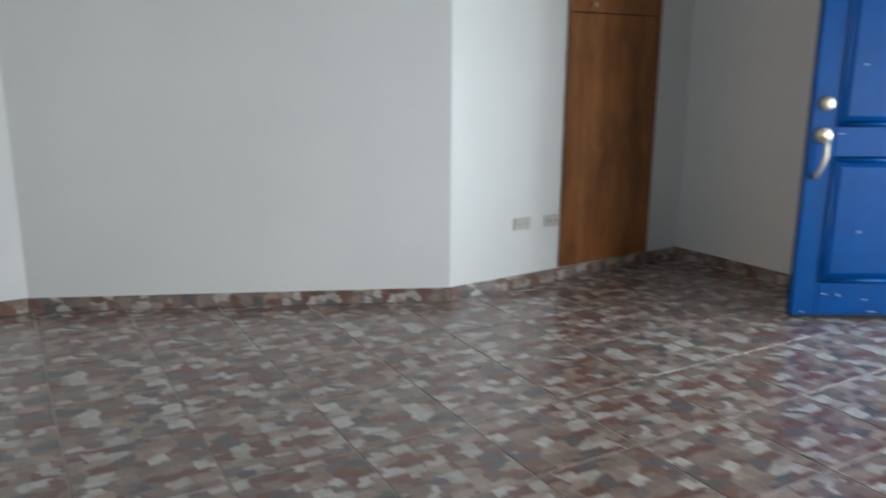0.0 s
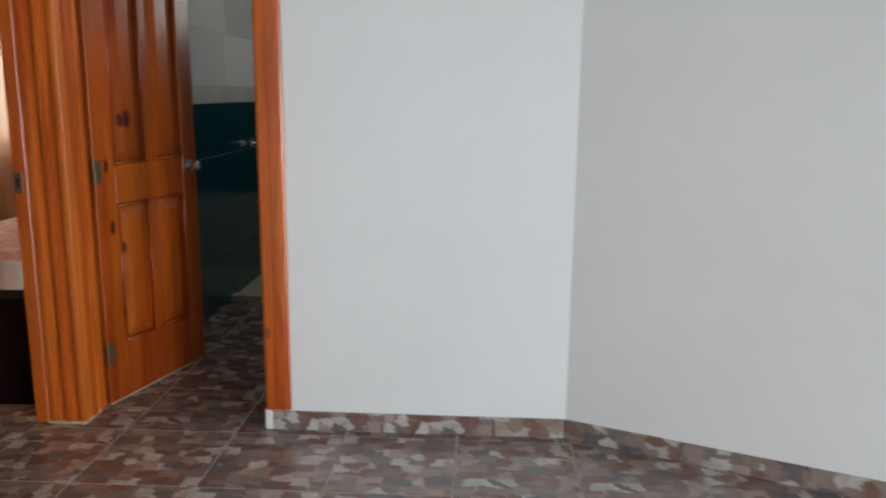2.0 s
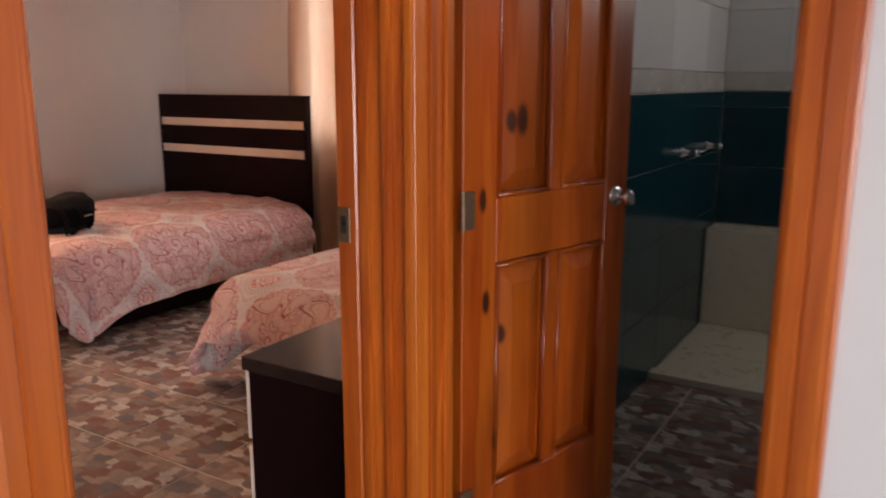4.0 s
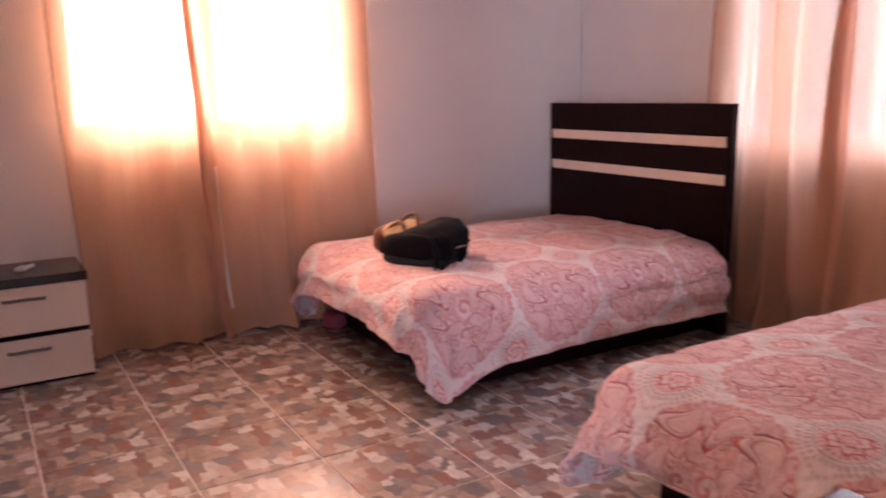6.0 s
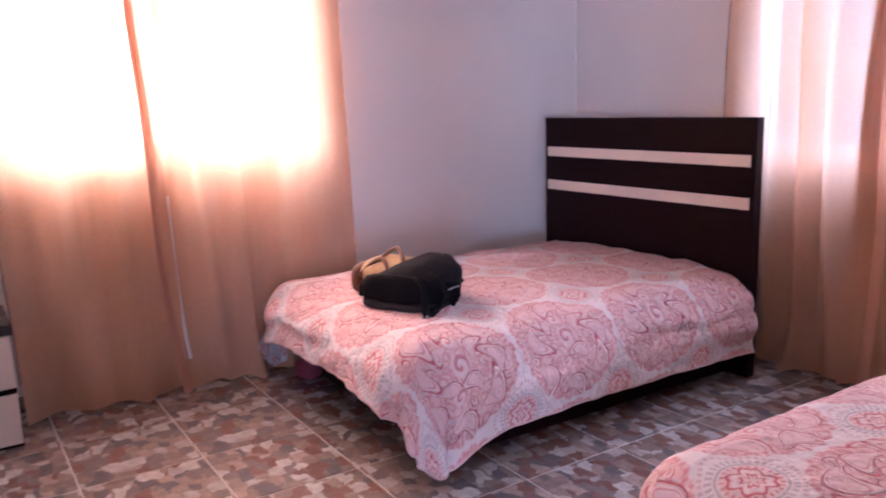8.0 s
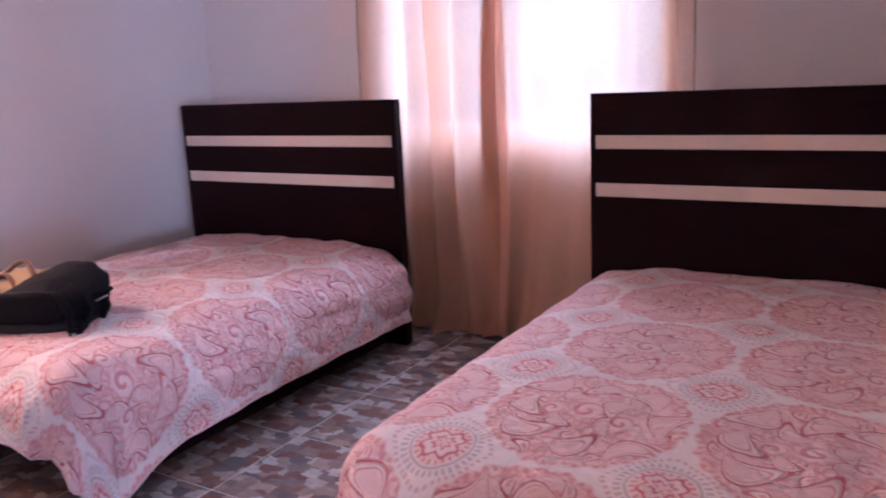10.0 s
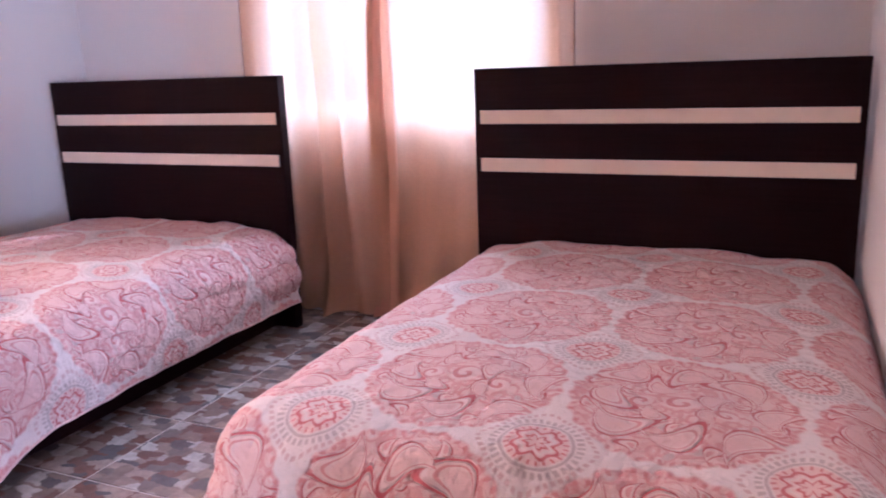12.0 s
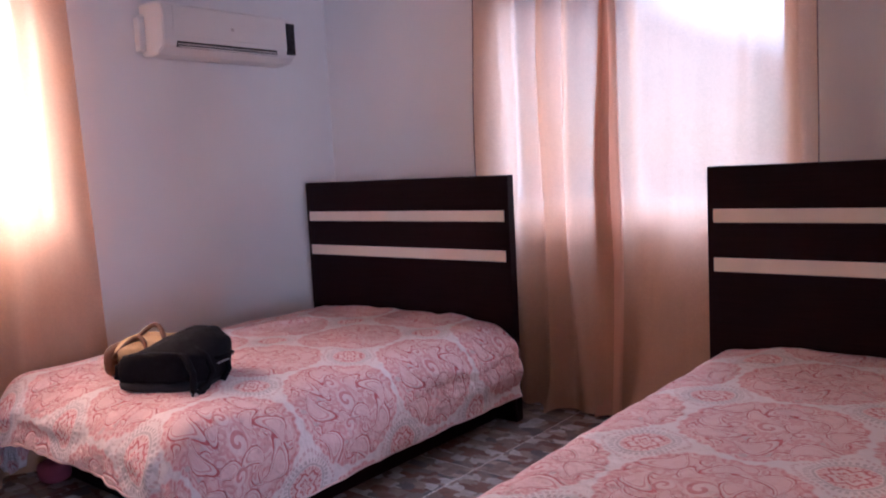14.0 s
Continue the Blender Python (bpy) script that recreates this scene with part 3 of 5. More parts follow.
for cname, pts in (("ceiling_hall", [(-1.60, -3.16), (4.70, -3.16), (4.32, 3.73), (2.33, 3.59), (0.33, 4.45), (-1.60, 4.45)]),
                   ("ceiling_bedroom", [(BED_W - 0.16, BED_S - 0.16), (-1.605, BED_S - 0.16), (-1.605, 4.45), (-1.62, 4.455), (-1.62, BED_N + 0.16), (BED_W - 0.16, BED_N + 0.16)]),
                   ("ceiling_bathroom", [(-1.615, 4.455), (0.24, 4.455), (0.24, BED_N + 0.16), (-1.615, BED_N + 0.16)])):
    tagged(mesh_object(cname, prism(pts, HIGH, HIGH + 0.12), BED_CEILING if cname == "ceiling_bedroom" else LOW_BOUNCE_CEILING), "plain painted plaster ceiling", "ceiling", kind="structure")

ground = mesh_object("ground", box((-260, -260, -0.45), (260, 260, -0.20)), CONCRETE)
tagged(ground, "pale concrete ground outside the house", "ground", kind="structure")


# ---- windows ----


def window(name, width, height, m, label):
    """A white aluminium window of two sashes in its opening; x along, z up, y through the wall."""
    w = thing(name, label, "window", m, kind="structure")
    bm = bmesh.new()
    for lo, hi in (((0, 0, 0), (width, 0.05, 0.045)), ((0, 0, height - 0.045), (width, 0.05, height)), ((0, 0, 0.045), (0.045, 0.05, height - 0.045)), ((width - 0.045, 0, 0.045), (width, 0.05, height - 0.045))):
        add_box(bm, lo, hi, 0.004)
    part("window_frame", bm, ALU, w)
    part("mullion", box((width / 2 - 0.020, 0.004, 0.047), (width / 2 + 0.020, 0.046, height - 0.047), 0.004), ALU, w)
    for x0, x1 in ((0.047, width / 2 - 0.032), (width / 2 + 0.032, width - 0.047)):
        pane = part("pane", box((x0, 0.022, 0.047), (x1, 0.027, height - 0.047)), GLASS, w)
        pane.visible_shadow = False
    return w


window("window_1", 1.45, 1.11, pose(BED_W - 0.10, 4.05, 1.09, 0, 0, 90), "white aluminium window behind the peach curtain")
window("window_2", 1.45, 1.17, pose(-4.42, BED_N + 0.06, 0.99), "white aluminium window between the two beds")


# ---- door frames ----


def casing(name, parent, length, width, depth, m, material=PINE):
    """A moulded board standing up from z = 0: x its width, y its depth towards -y."""
    prof = [(0, 0), (width, 0), (width, -depth * 0.55), (width * 0.93, -depth * 0.75), (width * 0.86, -depth * 0.70), (width * 0.82, -depth), (width * 0.48, -depth * 0.92),
            (width * 0.44, -depth * 0.72), (width * 0.40, -depth * 0.92), (width * 0.12, -depth), (width * 0.05, -depth * 0.8), (0, -depth * 0.6)]
    bm = prism(prof, 0, length)
    bm.transform(m)
    return part(name, bm, material, parent)


bath_frame = thing("bathroom_door_frame", "orange varnished pine door frame of the bathroom", "door frame", pose(0, 0, 0), kind="structure")
casing("casing", bath_frame, 2.10, 0.098, 0.022, pose(-0.866, HALL_Y - 0.001, 0.085))
part("jamb", box((-0.866, HALL_Y - 0.012, 0.0), (-0.840, HALL_Y + 0.145, 2.08), 0.004), PINE, bath_frame)
part("head_jamb", box((-1.58, HALL_Y - 0.012, 2.045), (-0.868, HALL_Y + 0.145, 2.085), 0.004), PINE, bath_frame)
part("head_casing", box((-1.60, HALL_Y - 0.022, 2.09), (-0.77, HALL_Y - 0.002, 2.185), 0.005), PINE, bath_frame)
part("stop_bead", box((-0.880, HALL_Y + 0.06, 0.0), (-0.867, HALL_Y + 0.10, 2.044), 0.003), PINE, bath_frame)

post = thing("corner_post", "orange pine corner post between two doorways, worn pale at its foot", "door frame", pose(0, 0, 0), kind="structure")
part("post_core", box((-1.775, 4.300, 0.002), (-1.592, 4.452, 2.09), 0.004), PINE, post)
part("bedroom_jamb_board", box((-1.79, 4.284, 0.002), (-1.735, 4.299, 2.09), 0.004), PINE, post)
for lo, hi in (((-1.733, 4.288), (-1.706, 4.2995)), ((-1.668, 4.284), (-1.646, 4.2995)), ((-1.612, 4.286), (-1.590, 4.2995))):
    part("moulding", box((*lo, 0.004), (*hi, 2.088), 0.005, 2), PINE, post)
for lo, hi in (((-1.5915, 4.352), (-1.582, 4.376)), ((-1.5915, 4.412), (-1.580, 4.444))):
    part("moulding", box((*lo, 0.004), (*hi, 2.088), 0.004, 2), PINE, post)
part("worn_foot", box((-1.742, 4.281, 0.0), (-1.584, 4.4505, 0.010), 0.003), BARE, post, "bare pale wood and plaster at the foot")
plate = part("strike_plate", box((-1.785, 4.279, 0.915), (-1.752, 4.2835, 0.995), 0.001), BRONZE, post, "dull bronze strike plate")
part("latch_hole", box((-1.776, 4.2775, 0.935), (-1.761, 4.2788, 0.975)), BLACK, plate)

bed_frame = thing("bedroom_door_frame", "orange varnished pine door frame of the bedroom", "door frame", pose(0, 0, 0), kind="structure")
casing("casing", bed_frame, 2.10, 0.100, 0.024, pose(HALL_X + 0.001, 3.372, 0.0, 0, 0, 90))
part("jamb", box((-1.762, 3.446, 0.0), (-1.582, 3.474, 2.08), 0.004), PINE, bed_frame)
part("head_jamb", box((-1.762, 3.476, 2.045), (-1.582, 4.282, 2.085), 0.004), PINE, bed_frame)
part("inner_casing", box((-1.765, 3.372, 0.0), (-1.742, 3.444, 2.10), 0.005), PINE, bed_frame)

# ---- bathroom door ----


def panel_field(bm, lo, hi, y, out, rim=0.012, slope=0.035):
    """A raised panel: a sunk rim, a slope and a flat field, facing -y or +y."""
    x0, z0, x1, z1 = *lo, *hi
    rows = []
    for inset, h in ((0, 0), (rim, -out * 0.25), (rim + slope, out), (rim + slope + 0.001, out)):
        rows.append([bm.verts.new((x, y + h, z)) for x, z in ((x0 + inset, z0 + inset), (x1 - inset, z0 + inset), (x1 - inset, z1 - inset), (x0 + inset, z1 - inset))])
    for a, b in zip(rows, rows[1:]):
        for k in range(4):
            bm.faces.new((a[k], a[(k + 1) % 4], b[(k + 1) % 4], b[k]))
    bm.faces.new(rows[-1])


door = thing("bathroom_door", "orange pine panel door with dark knots, standing half open", "door", pose(-1.566, 4.460, 0.012, 0, 0, 74.5))
W, T = 0.655, 0.040
part("hinge_stile", box((0, 0, 0), (0.115, T, 2.02), 0.003), PINE_DOOR, door)
part("lock_stile", box((W - 0.100, 0, 0), (W, T, 2.02), 0.003), PINE_DOOR, door)
for z0, z1 in ((0.0, 0.235), (0.825, 0.985), (1.90, 2.02)):
    bm = box((0.1155, 0.0015, z0 + 0.001), (W - 0.1005, T - 0.0015, z1), 0.003)
    part("rail", bm, PINE_DOOR, door)
for z0, z1 in ((0.236, 0.824), (0.986, 1.899)):
    part("muntin", box((0.312, 0.0015, z0), (0.356, T - 0.0015, z1), 0.003), PINE_DOOR, door)
    for x0, x1 in ((0.116, 0.3115), (0.3565, W - 0.1008)):
        bm = bmesh.new()
        panel_field(bm, (x0, z0), (x1, z1), 0.014, -0.013, 0.014, 0.048)
        panel_field(bm, (x0, z0), (x1, z1), T - 0.014, 0.013, 0.014, 0.048)
        part("raised_panel", bm, PINE_DOOR, door)
        bm = bmesh.new()
        for xx in (x0 + 0.006, x1 - 0.006):
            add_tube(bm, [(xx, 0.003, z0 + 0.002), (xx, 0.003, z1 - 0.002)], 0.0065, 8)
        for zz in (z0 + 0.006, z1 - 0.006):
            add_tube(bm, [(x0 + 0.002, 0.003, zz), (x1 - 0.002, 0.003, zz)], 0.0065, 8)
        part("panel_bead", bm, PINE_DOOR, door, smooth=True)
bm = bmesh.new()
for side in (-1, 1):
    y = 0 if side < 0 else T
    add_lathe(bm, [(0.030, 0.0), (0.030, 0.004), (0.024, 0.010), (0.011, 0.013), (0.010, 0.028), (0.019, 0.034), (0.023, 0.043), (0.020, 0.052), (0.010, 0.056)], Matrix.Translation((W - 0.055, y, 0.945)) @ pose(0, 0, 0, 90 if side < 0 else -90))
part("knob", bm, CHROME, door, "polished chrome door knob", smooth=True)
part("latch_plate", box((W, 0.008, 0.905), (W + 0.0015, 0.032, 0.985)), STEEL, door)
part("worn_bottom_edge", box((0.004, 0.002, -0.006), (W - 0.004, T - 0.002, 0.0), 0.001), BARE, door, "pale bare wood along the bottom")
for z in (0.215, 0.965, 1.78):
    bm = bmesh.new()
    add_box(bm, (-0.003, -0.003, z - 0.045), (0.038, -0.0005, z + 0.045), 0.0008)
    add_tube(bm, [(-0.004, -0.004, z - 0.047), (-0.004, -0.004, z + 0.047)], 0.006, 10)
    part("hinge", bm, BRONZE, door, "dull bronze butt hinge")

# ---- blue front door ----
DX, DY = 0.868, -0.497
blue = thing("front_door", "glossy blue panelled front door, chipped at the bottom, standing open", "door", pose(3.693, 2.336, 0.018, 0, 0, math.degrees(math.atan2(DY, DX))))
BW, BT = 0.672, 0.045
part("lock_stile", box((0, 0, 0), (0.125, BT, 2.04), 0.004), BLUE, blue)
part("hinge_stile", box((BW - 0.12, 0, 0), (BW, BT, 2.04), 0.004), BLUE, blue)
for z0, z1 in ((0.0, 0.175), (0.815, 0.965), (1.92, 2.04)):
    part("rail", box((0.1255, 0.0015, z0 + 0.001), (BW - 0.1205, BT - 0.0015, z1), 0.004), BLUE, blue)
for z0, z1 in ((0.176, 0.814), (0.966, 1.919)):
    bm = bmesh.new()
    panel_field(bm, (0.126, z0), (BW - 0.121, z1), 0.014, -0.012, 0.02, 0.03)
    panel_field(bm, (0.126, z0), (BW - 0.121, z1), BT - 0.014, 0.012, 0.02, 0.03)
    part("raised_panel", bm, BLUE, blue)
    bm = bmesh.new()
    for xx in (0.137, BW - 0.132):
        add_tube(bm, [(xx, 0.0, z0 + 0.004), (xx, 0.0, z1 - 0.004)], 0.011, 8)
    for zz in (z0 + 0.011, z1 - 0.011):
        add_tube(bm, [(0.13, 0.0, zz), (BW - 0.125, 0.0, zz)], 0.011, 8)
    part("panel_bead", bm, BLUE, blue, smooth=True)
part("kick_strip", box((0.004, 0.004, -0.012), (BW - 0.004, BT - 0.004, 0.0), 0.001), BLACK, blue)
bm = add_lathe(bmesh.new(), [(0.036, 0), (0.036, 0.006), (0.031, 0.014), (0.024, 0.022), (0.014, 0.024)], Matrix.Translation((0.066, -0.0005, 1.075)) @ pose(0, 0, 0, 90))
part("deadbolt", bm, BRASS, blue, "pale brass deadbolt cylinder", smooth=True)
lever = part("handle_rose", add_lathe(bmesh.new(), [(0.040, 0), (0.040, 0.006), (0.034, 0.016), (0.022, 0.022)], Matrix.Translation((0.066, -0.0005, 0.922)) @ pose(0, 0, 0, 90)), BRASS, blue, "pale brass handle plate", smooth=True)
grip = [(0.066, -0.02, 0.915), (0.068, -0.045, 0.880), (0.066, -0.055, 0.830), (0.058, -0.045, 0.775), (0.048, -0.022, 0.735), (0.044, -0.004, 0.715)]
part("grip", add_tube(bmesh.new(), grip, [0.009, 0.010, 0.0105, 0.009, 0.010, 0.016], 12), BRASS, lever, "curved brass pull", smooth=True)
CHIP = plain("chipped_pale_paint", (0.42, 0.5, 0.58), 0.6)
for x, z, long, tall, turned in ((0.235, 1.26, 0.016, 0.012, 10), (0.300, 0.44, 0.018, 0.016, 0), (0.155, 0.93, 0.026, 0.006, 8), (0.165, 0.115, 0.030, 0.010, -6), (0.235, 0.110, 0.012, 0.016, 20),
                                 (0.375, 0.085, 0.034, 0.006, 5), (0.060, 0.020, 0.024, 0.008, -12), (0.420, 0.022, 0.060, 0.006, 2), (0.540, 0.060, 0.014, 0.020, 30)):
    rim = [(long * 0.5 * math.cos(v) * (0.8 + 0.4 * noise.noise(Vector((v, x * 40, z)))), tall * 0.5 * math.sin(v)) for v in (2 * math.pi * k / 9 for k in range(9))]
    bm = prism(rim, 0, 0.0012)
    bm.transform(Matrix.Translation((x, -0.0002, z)) @ pose(0, 0, 0, 90) @ pose(0, 0, 0, 0, 0, turned))
    part("paint_chip", bm, CHIP, blue, "pale chip in the blue paint")

front_frame = thing("front_door_frame", "dark painted frame of the front doorway", "door frame", pose(*CORNER, 0, 0, 0, math.degrees(math.atan2(SOUTH_EAST[1] - CORNER[1], SOUTH_EAST[0] - CORNER[0]))), kind="structure")
for lo, hi in (((1.622, 0.0, 0), (1.662, 0.158, 2.04)), ((2.438, 0.0, 0), (2.478, 0.158, 2.04)), ((1.622, 0.0, 2.042), (2.478, 0.158, 2.078))):
    part("jamb", box(lo, hi, 0.003), BLUE, front_frame)

# ---- closet, sockets, hook and switch in the hall ----
NICHE = math.degrees(math.atan2(CORNER[1] - OUT[1], CORNER[0] - OUT[0]))


def on_niche(along, z, off=0.0):
    a = radians(NICHE)
    return pose(OUT[0] + along * math.cos(a) + off * math.sin(a), OUT[1] + along * math.sin(a) - off * math.cos(a), z, 0, 0, NICHE)


closet = thing("wall_closet", "closed brown plywood closet doors set flush in the wall", "closet", on_niche(0.785, 0.082))
# black sheet added so the gap between the doors looks shaded
part("backing", box((0.006, -0.012, 0.006), (0.752, -0.0006, 2.19)), BLACK, closet)
part("lower_door", box((0, -0.018, 0), (0.758, -0.0125, 1.470), 0.002), PLY, closet)
upper = part("upper_door", box((0, -0.018, 1.476), (0.758, -0.0125, 2.20), 0.002), PLY, closet)
part("pull", add_lathe(bmesh.new(), [(0.007, 0), (0.006, 0.012), (0.012, 0.018), (0.013, 0.026), (0.006, 0.030)], Matrix.Translation((0.175, -0.018, 1.515)) @ pose(0, 0, 0, 90), 14), BRASS, upper, "small pale round pull", smooth=True)
for along, z in ((0.497, 0.378), (0.725, 0.375)):
    sock = thing("wall_socket", "beige plastic double wall socket", "socket", on_niche(along, z), "sockets in the hall")
    part("cover_plate", box((-0.06, -0.010, -0.036), (0.06, -0.0005, 0.036), 0.004, 2), OUTLET, sock)
    for sx in (-0.026, 0.026):
        outlet = part("outlet", box((sx - 0.017, -0.0135, -0.016), (sx + 0.017, -0.0105, 0.016), 0.002), OUTLET, sock)
        for dx in (-0.006, 0.006):
            part("slot", box((sx + dx - 0.0015, -0.0142, -0.007), (sx + dx + 0.0015, -0.0136, 0.006)), BLACK, outlet)

DIAG = math.degrees(math.atan2(OUT[1] - KNEE[1], OUT[0] - KNEE[0]))
a = radians(DIAG)
hook = thing("wall_hook", "small dark red wooden wall hook with a metal eye", "hook", pose(KNEE[0] + 1.285 * math.cos(a), KNEE[1] + 1.285 * math.sin(a), 1.62, 0, 0, DIAG))
bm = soft_body((0.066, 0.030, 0.20), 3.0, 12, 20)
bm.transform(Matrix.Translation((0, -0.0155, 0)))
part("back_plate", bm, DARK_WOOD, hook, smooth=True)
part("eye", add_tube(bmesh.new(), [(0.012, -0.030, 0.035), (0.013, -0.045, 0.030), (0.012, -0.052, 0.016), (0.010, -0.047, 0.006)], 0.004, 8), BRASS, hook, "small pale metal hook", smooth=True)

switch = thing("light_switch", "white plastic light switch plate with two rockers", "light switch", pose(HALL_X + 0.024, 3.312, 1.246, 0, 0, 90))
part("cover_plate", box((0, -0.012, 0), (0.098, 0.0, 0.128), 0.005, 2), WHITE, switch)
part("backing", box((0.004, 0.0005, 0.004), (0.058, 0.024, 0.124)), WHITE, switch)
for z0, z1 in ((0.040, 0.060), (0.064, 0.092)):
    part("rocker", box((0.018, -0.016, z0), (0.080, -0.0125, z1), 0.002), WHITE, switch)

plinth = mesh_object("wall_patch", box((-0.872, HALL_Y - 0.014, 0.0), (-0.842, HALL_Y - 0.0005, 0.084), 0.004), CAULK)
tagged(plinth, "white filler patch at the foot of the door frame", "wall trim", kind="structure")

# ---- bathroom ----
lining_w = thing("bathroom_tiling_west", "dark teal wall tiles with a patterned border and white tiles above", "wall tiles", pose(BATH_W, 0, 0), kind="structure")
part("tile_bed", box((0.0005, 4.46, 0), (0.006, BATH_N - 0.001, 2.58)), GROUT, lining_w)
part("border", box((0.0062, 4.46, 1.228), (0.0125, BATH_N - 0.012, 1.318), 0.002), BORDER, lining_w, "grey border tiles with a leaf pattern")
lining_n = thing("bathroom_tiling_north", "dark teal wall tiles above a pale shower bench", "wall tiles", pose(0, BATH_N, 0), kind="structure")
part("tile_bed", box((BATH_W + 0.007, -0.006, 0), (BATH_E - 0.001, -0.0005, 2.58)), GROUT, lining_n)
part("border", box((BATH_W + 0.014, -0.0125, 1.228), (BATH_E - 0.002, -0.0062, 1.318), 0.002), BORDER, lining_n)


def tile_run(parent, axis, s0, s1, z0, z1, w, h, material, off):
    """Wall tiles over a stretch; axis x: facing -y, axis y: facing +x."""
    shared = {}
    n, k = math.ceil((s1 - s0) / w - 0.02), math.ceil((z1 - z0) / h - 0.02)
    for i in range(n):
        for j in range(k):
            ww, hh = min(w, s1 - s0 - i * w) - 0.003, min(h, z1 - z0 - j * h) - 0.003
            if ww < 0.02 or hh < 0.02:
                continue
            key = (round(ww, 3), round(hh, 3))
            if key not in shared:
                bm = box((0, 0, 0), (ww, 0.006, hh), 0.0012) if axis == "x" else box((0, 0, 0), (0.006, ww, hh), 0.0012)
                me = bpy.data.meshes.new("tile")
                bm.to_mesh(me)
                bm.free()
                me.materials.append(material)
                shared[key] = me
            t = new("tile", shared[key])
            t.parent = parent
            t.location = (s0 + i * w, off, z0 + j * h) if axis == "x" else (off, s0 + i * w, z0 + j * h)


tray = thing("shower_tray", "cream shower floor with a low kerb", "shower", pose(BATH_W + 0.014, 6.16, 0.0))
part("kerb", box((0, 0, 0), (BATH_E - BATH_W - 0.03, 0.07, 0.035), 0.006, 2), SHOWER, tray)
part("tray_floor", box((0, 0.072, 0), (BATH_E - BATH_W - 0.03, BATH_N - 6.16 - 0.016, 0.018), 0.003), SHOWER, tray)
bench = mesh_object("shower_bench", box((BATH_W + 0.016, 7.06, 0.019), (BATH_E - 0.01, BATH_N - 0.016, 0.53), 0.008, 2), SHOWER)
tagged(bench, "cream tiled bench at the back of the shower", "bench")
# two separate wall knobs; the thin bar joining them is added
rail = thing("chrome_knobs", "two chrome knobs on the teal tiles, joined by an added thin bar", "towel bar", pose(BATH_W + 0.0125, 6.50, 0.962))
for y in (0.0, 0.46):
    part("post", add_lathe(bmesh.new(), [(0.024, 0), (0.024, 0.006), (0.014, 0.012), (0.011, 0.05), (0.016, 0.058), (0.016, 0.075), (0.008, 0.08)], Matrix.Translation((0, y, 0)) @ pose(0, 0, 0, 0, 90), 16), CHROME, rail, smooth=True)
part("bar", add_tube(bmesh.new(), [(0.066, 0.01, 0), (0.066, 0.45, 0)], 0.004, 10), CHROME, rail, smooth=True)

# ---- beds ----
HB_W, HB_H, MAT_TOP = 1.405, 1.182, 0.458


def headboard_bed(label, m, group):
    """x across from the headboard's left edge, y from its face towards the foot (negative), z up."""
    bed = thing("bed", label, "bed", m, group)
    board = part("headboard", box((0, 0, 0), (HB_W, 0.052, HB_H), 0.003), WENGE, bed, "dark wenge headboard")
    for z0, z1 in ((0.965, 1.018), (0.774, 0.828)):
        part("inlay_strip", box((0.024, -0.004, z0), (HB_W - 0.024, 0.006, z1), 0.0015), MAPLE, board, "pale maple strip")
    part("side_rail", box((0.120, -1.52, 0.0), (0.145, -0.002, 0.24), 0.003), WENGE, bed)
    part("side_rail", box((HB_W - 0.145, -1.52, 0.0), (HB_W - 0.120, -0.002, 0.24), 0.003), WENGE, bed)
    part("foot_rail", box((0.120, -1.55, 0.0), (HB_W - 0.120, -1.522, 0.24), 0.003), WENGE, bed)
    part("slat_base", box((0.147, -1.52, 0.20), (HB_W - 0.147, -0.004, 0.238)), WENGE, bed)
    bm = box((0.07, -1.71, 0.241), (HB_W - 0.07, -0.004, MAT_TOP - 0.020), 0.06, 4)
    part("mattress", bm, MATTRESS, bed, "pale mattress under the comforter", smooth=True)
    return bed


def drape(over, radius, flare, lift):
    """How far out and down cloth lies that hangs by so much over an edge."""
    arc = radius * math.pi / 2
    if over < arc:
        a = over / radius
        return radius * math.sin(a), -radius * (1 - math.cos(a))
    rest = over - arc
    return radius + rest * flare + lift * rest * rest, -radius - rest * math.sqrt(max(0.0, 1 - flare * flare))


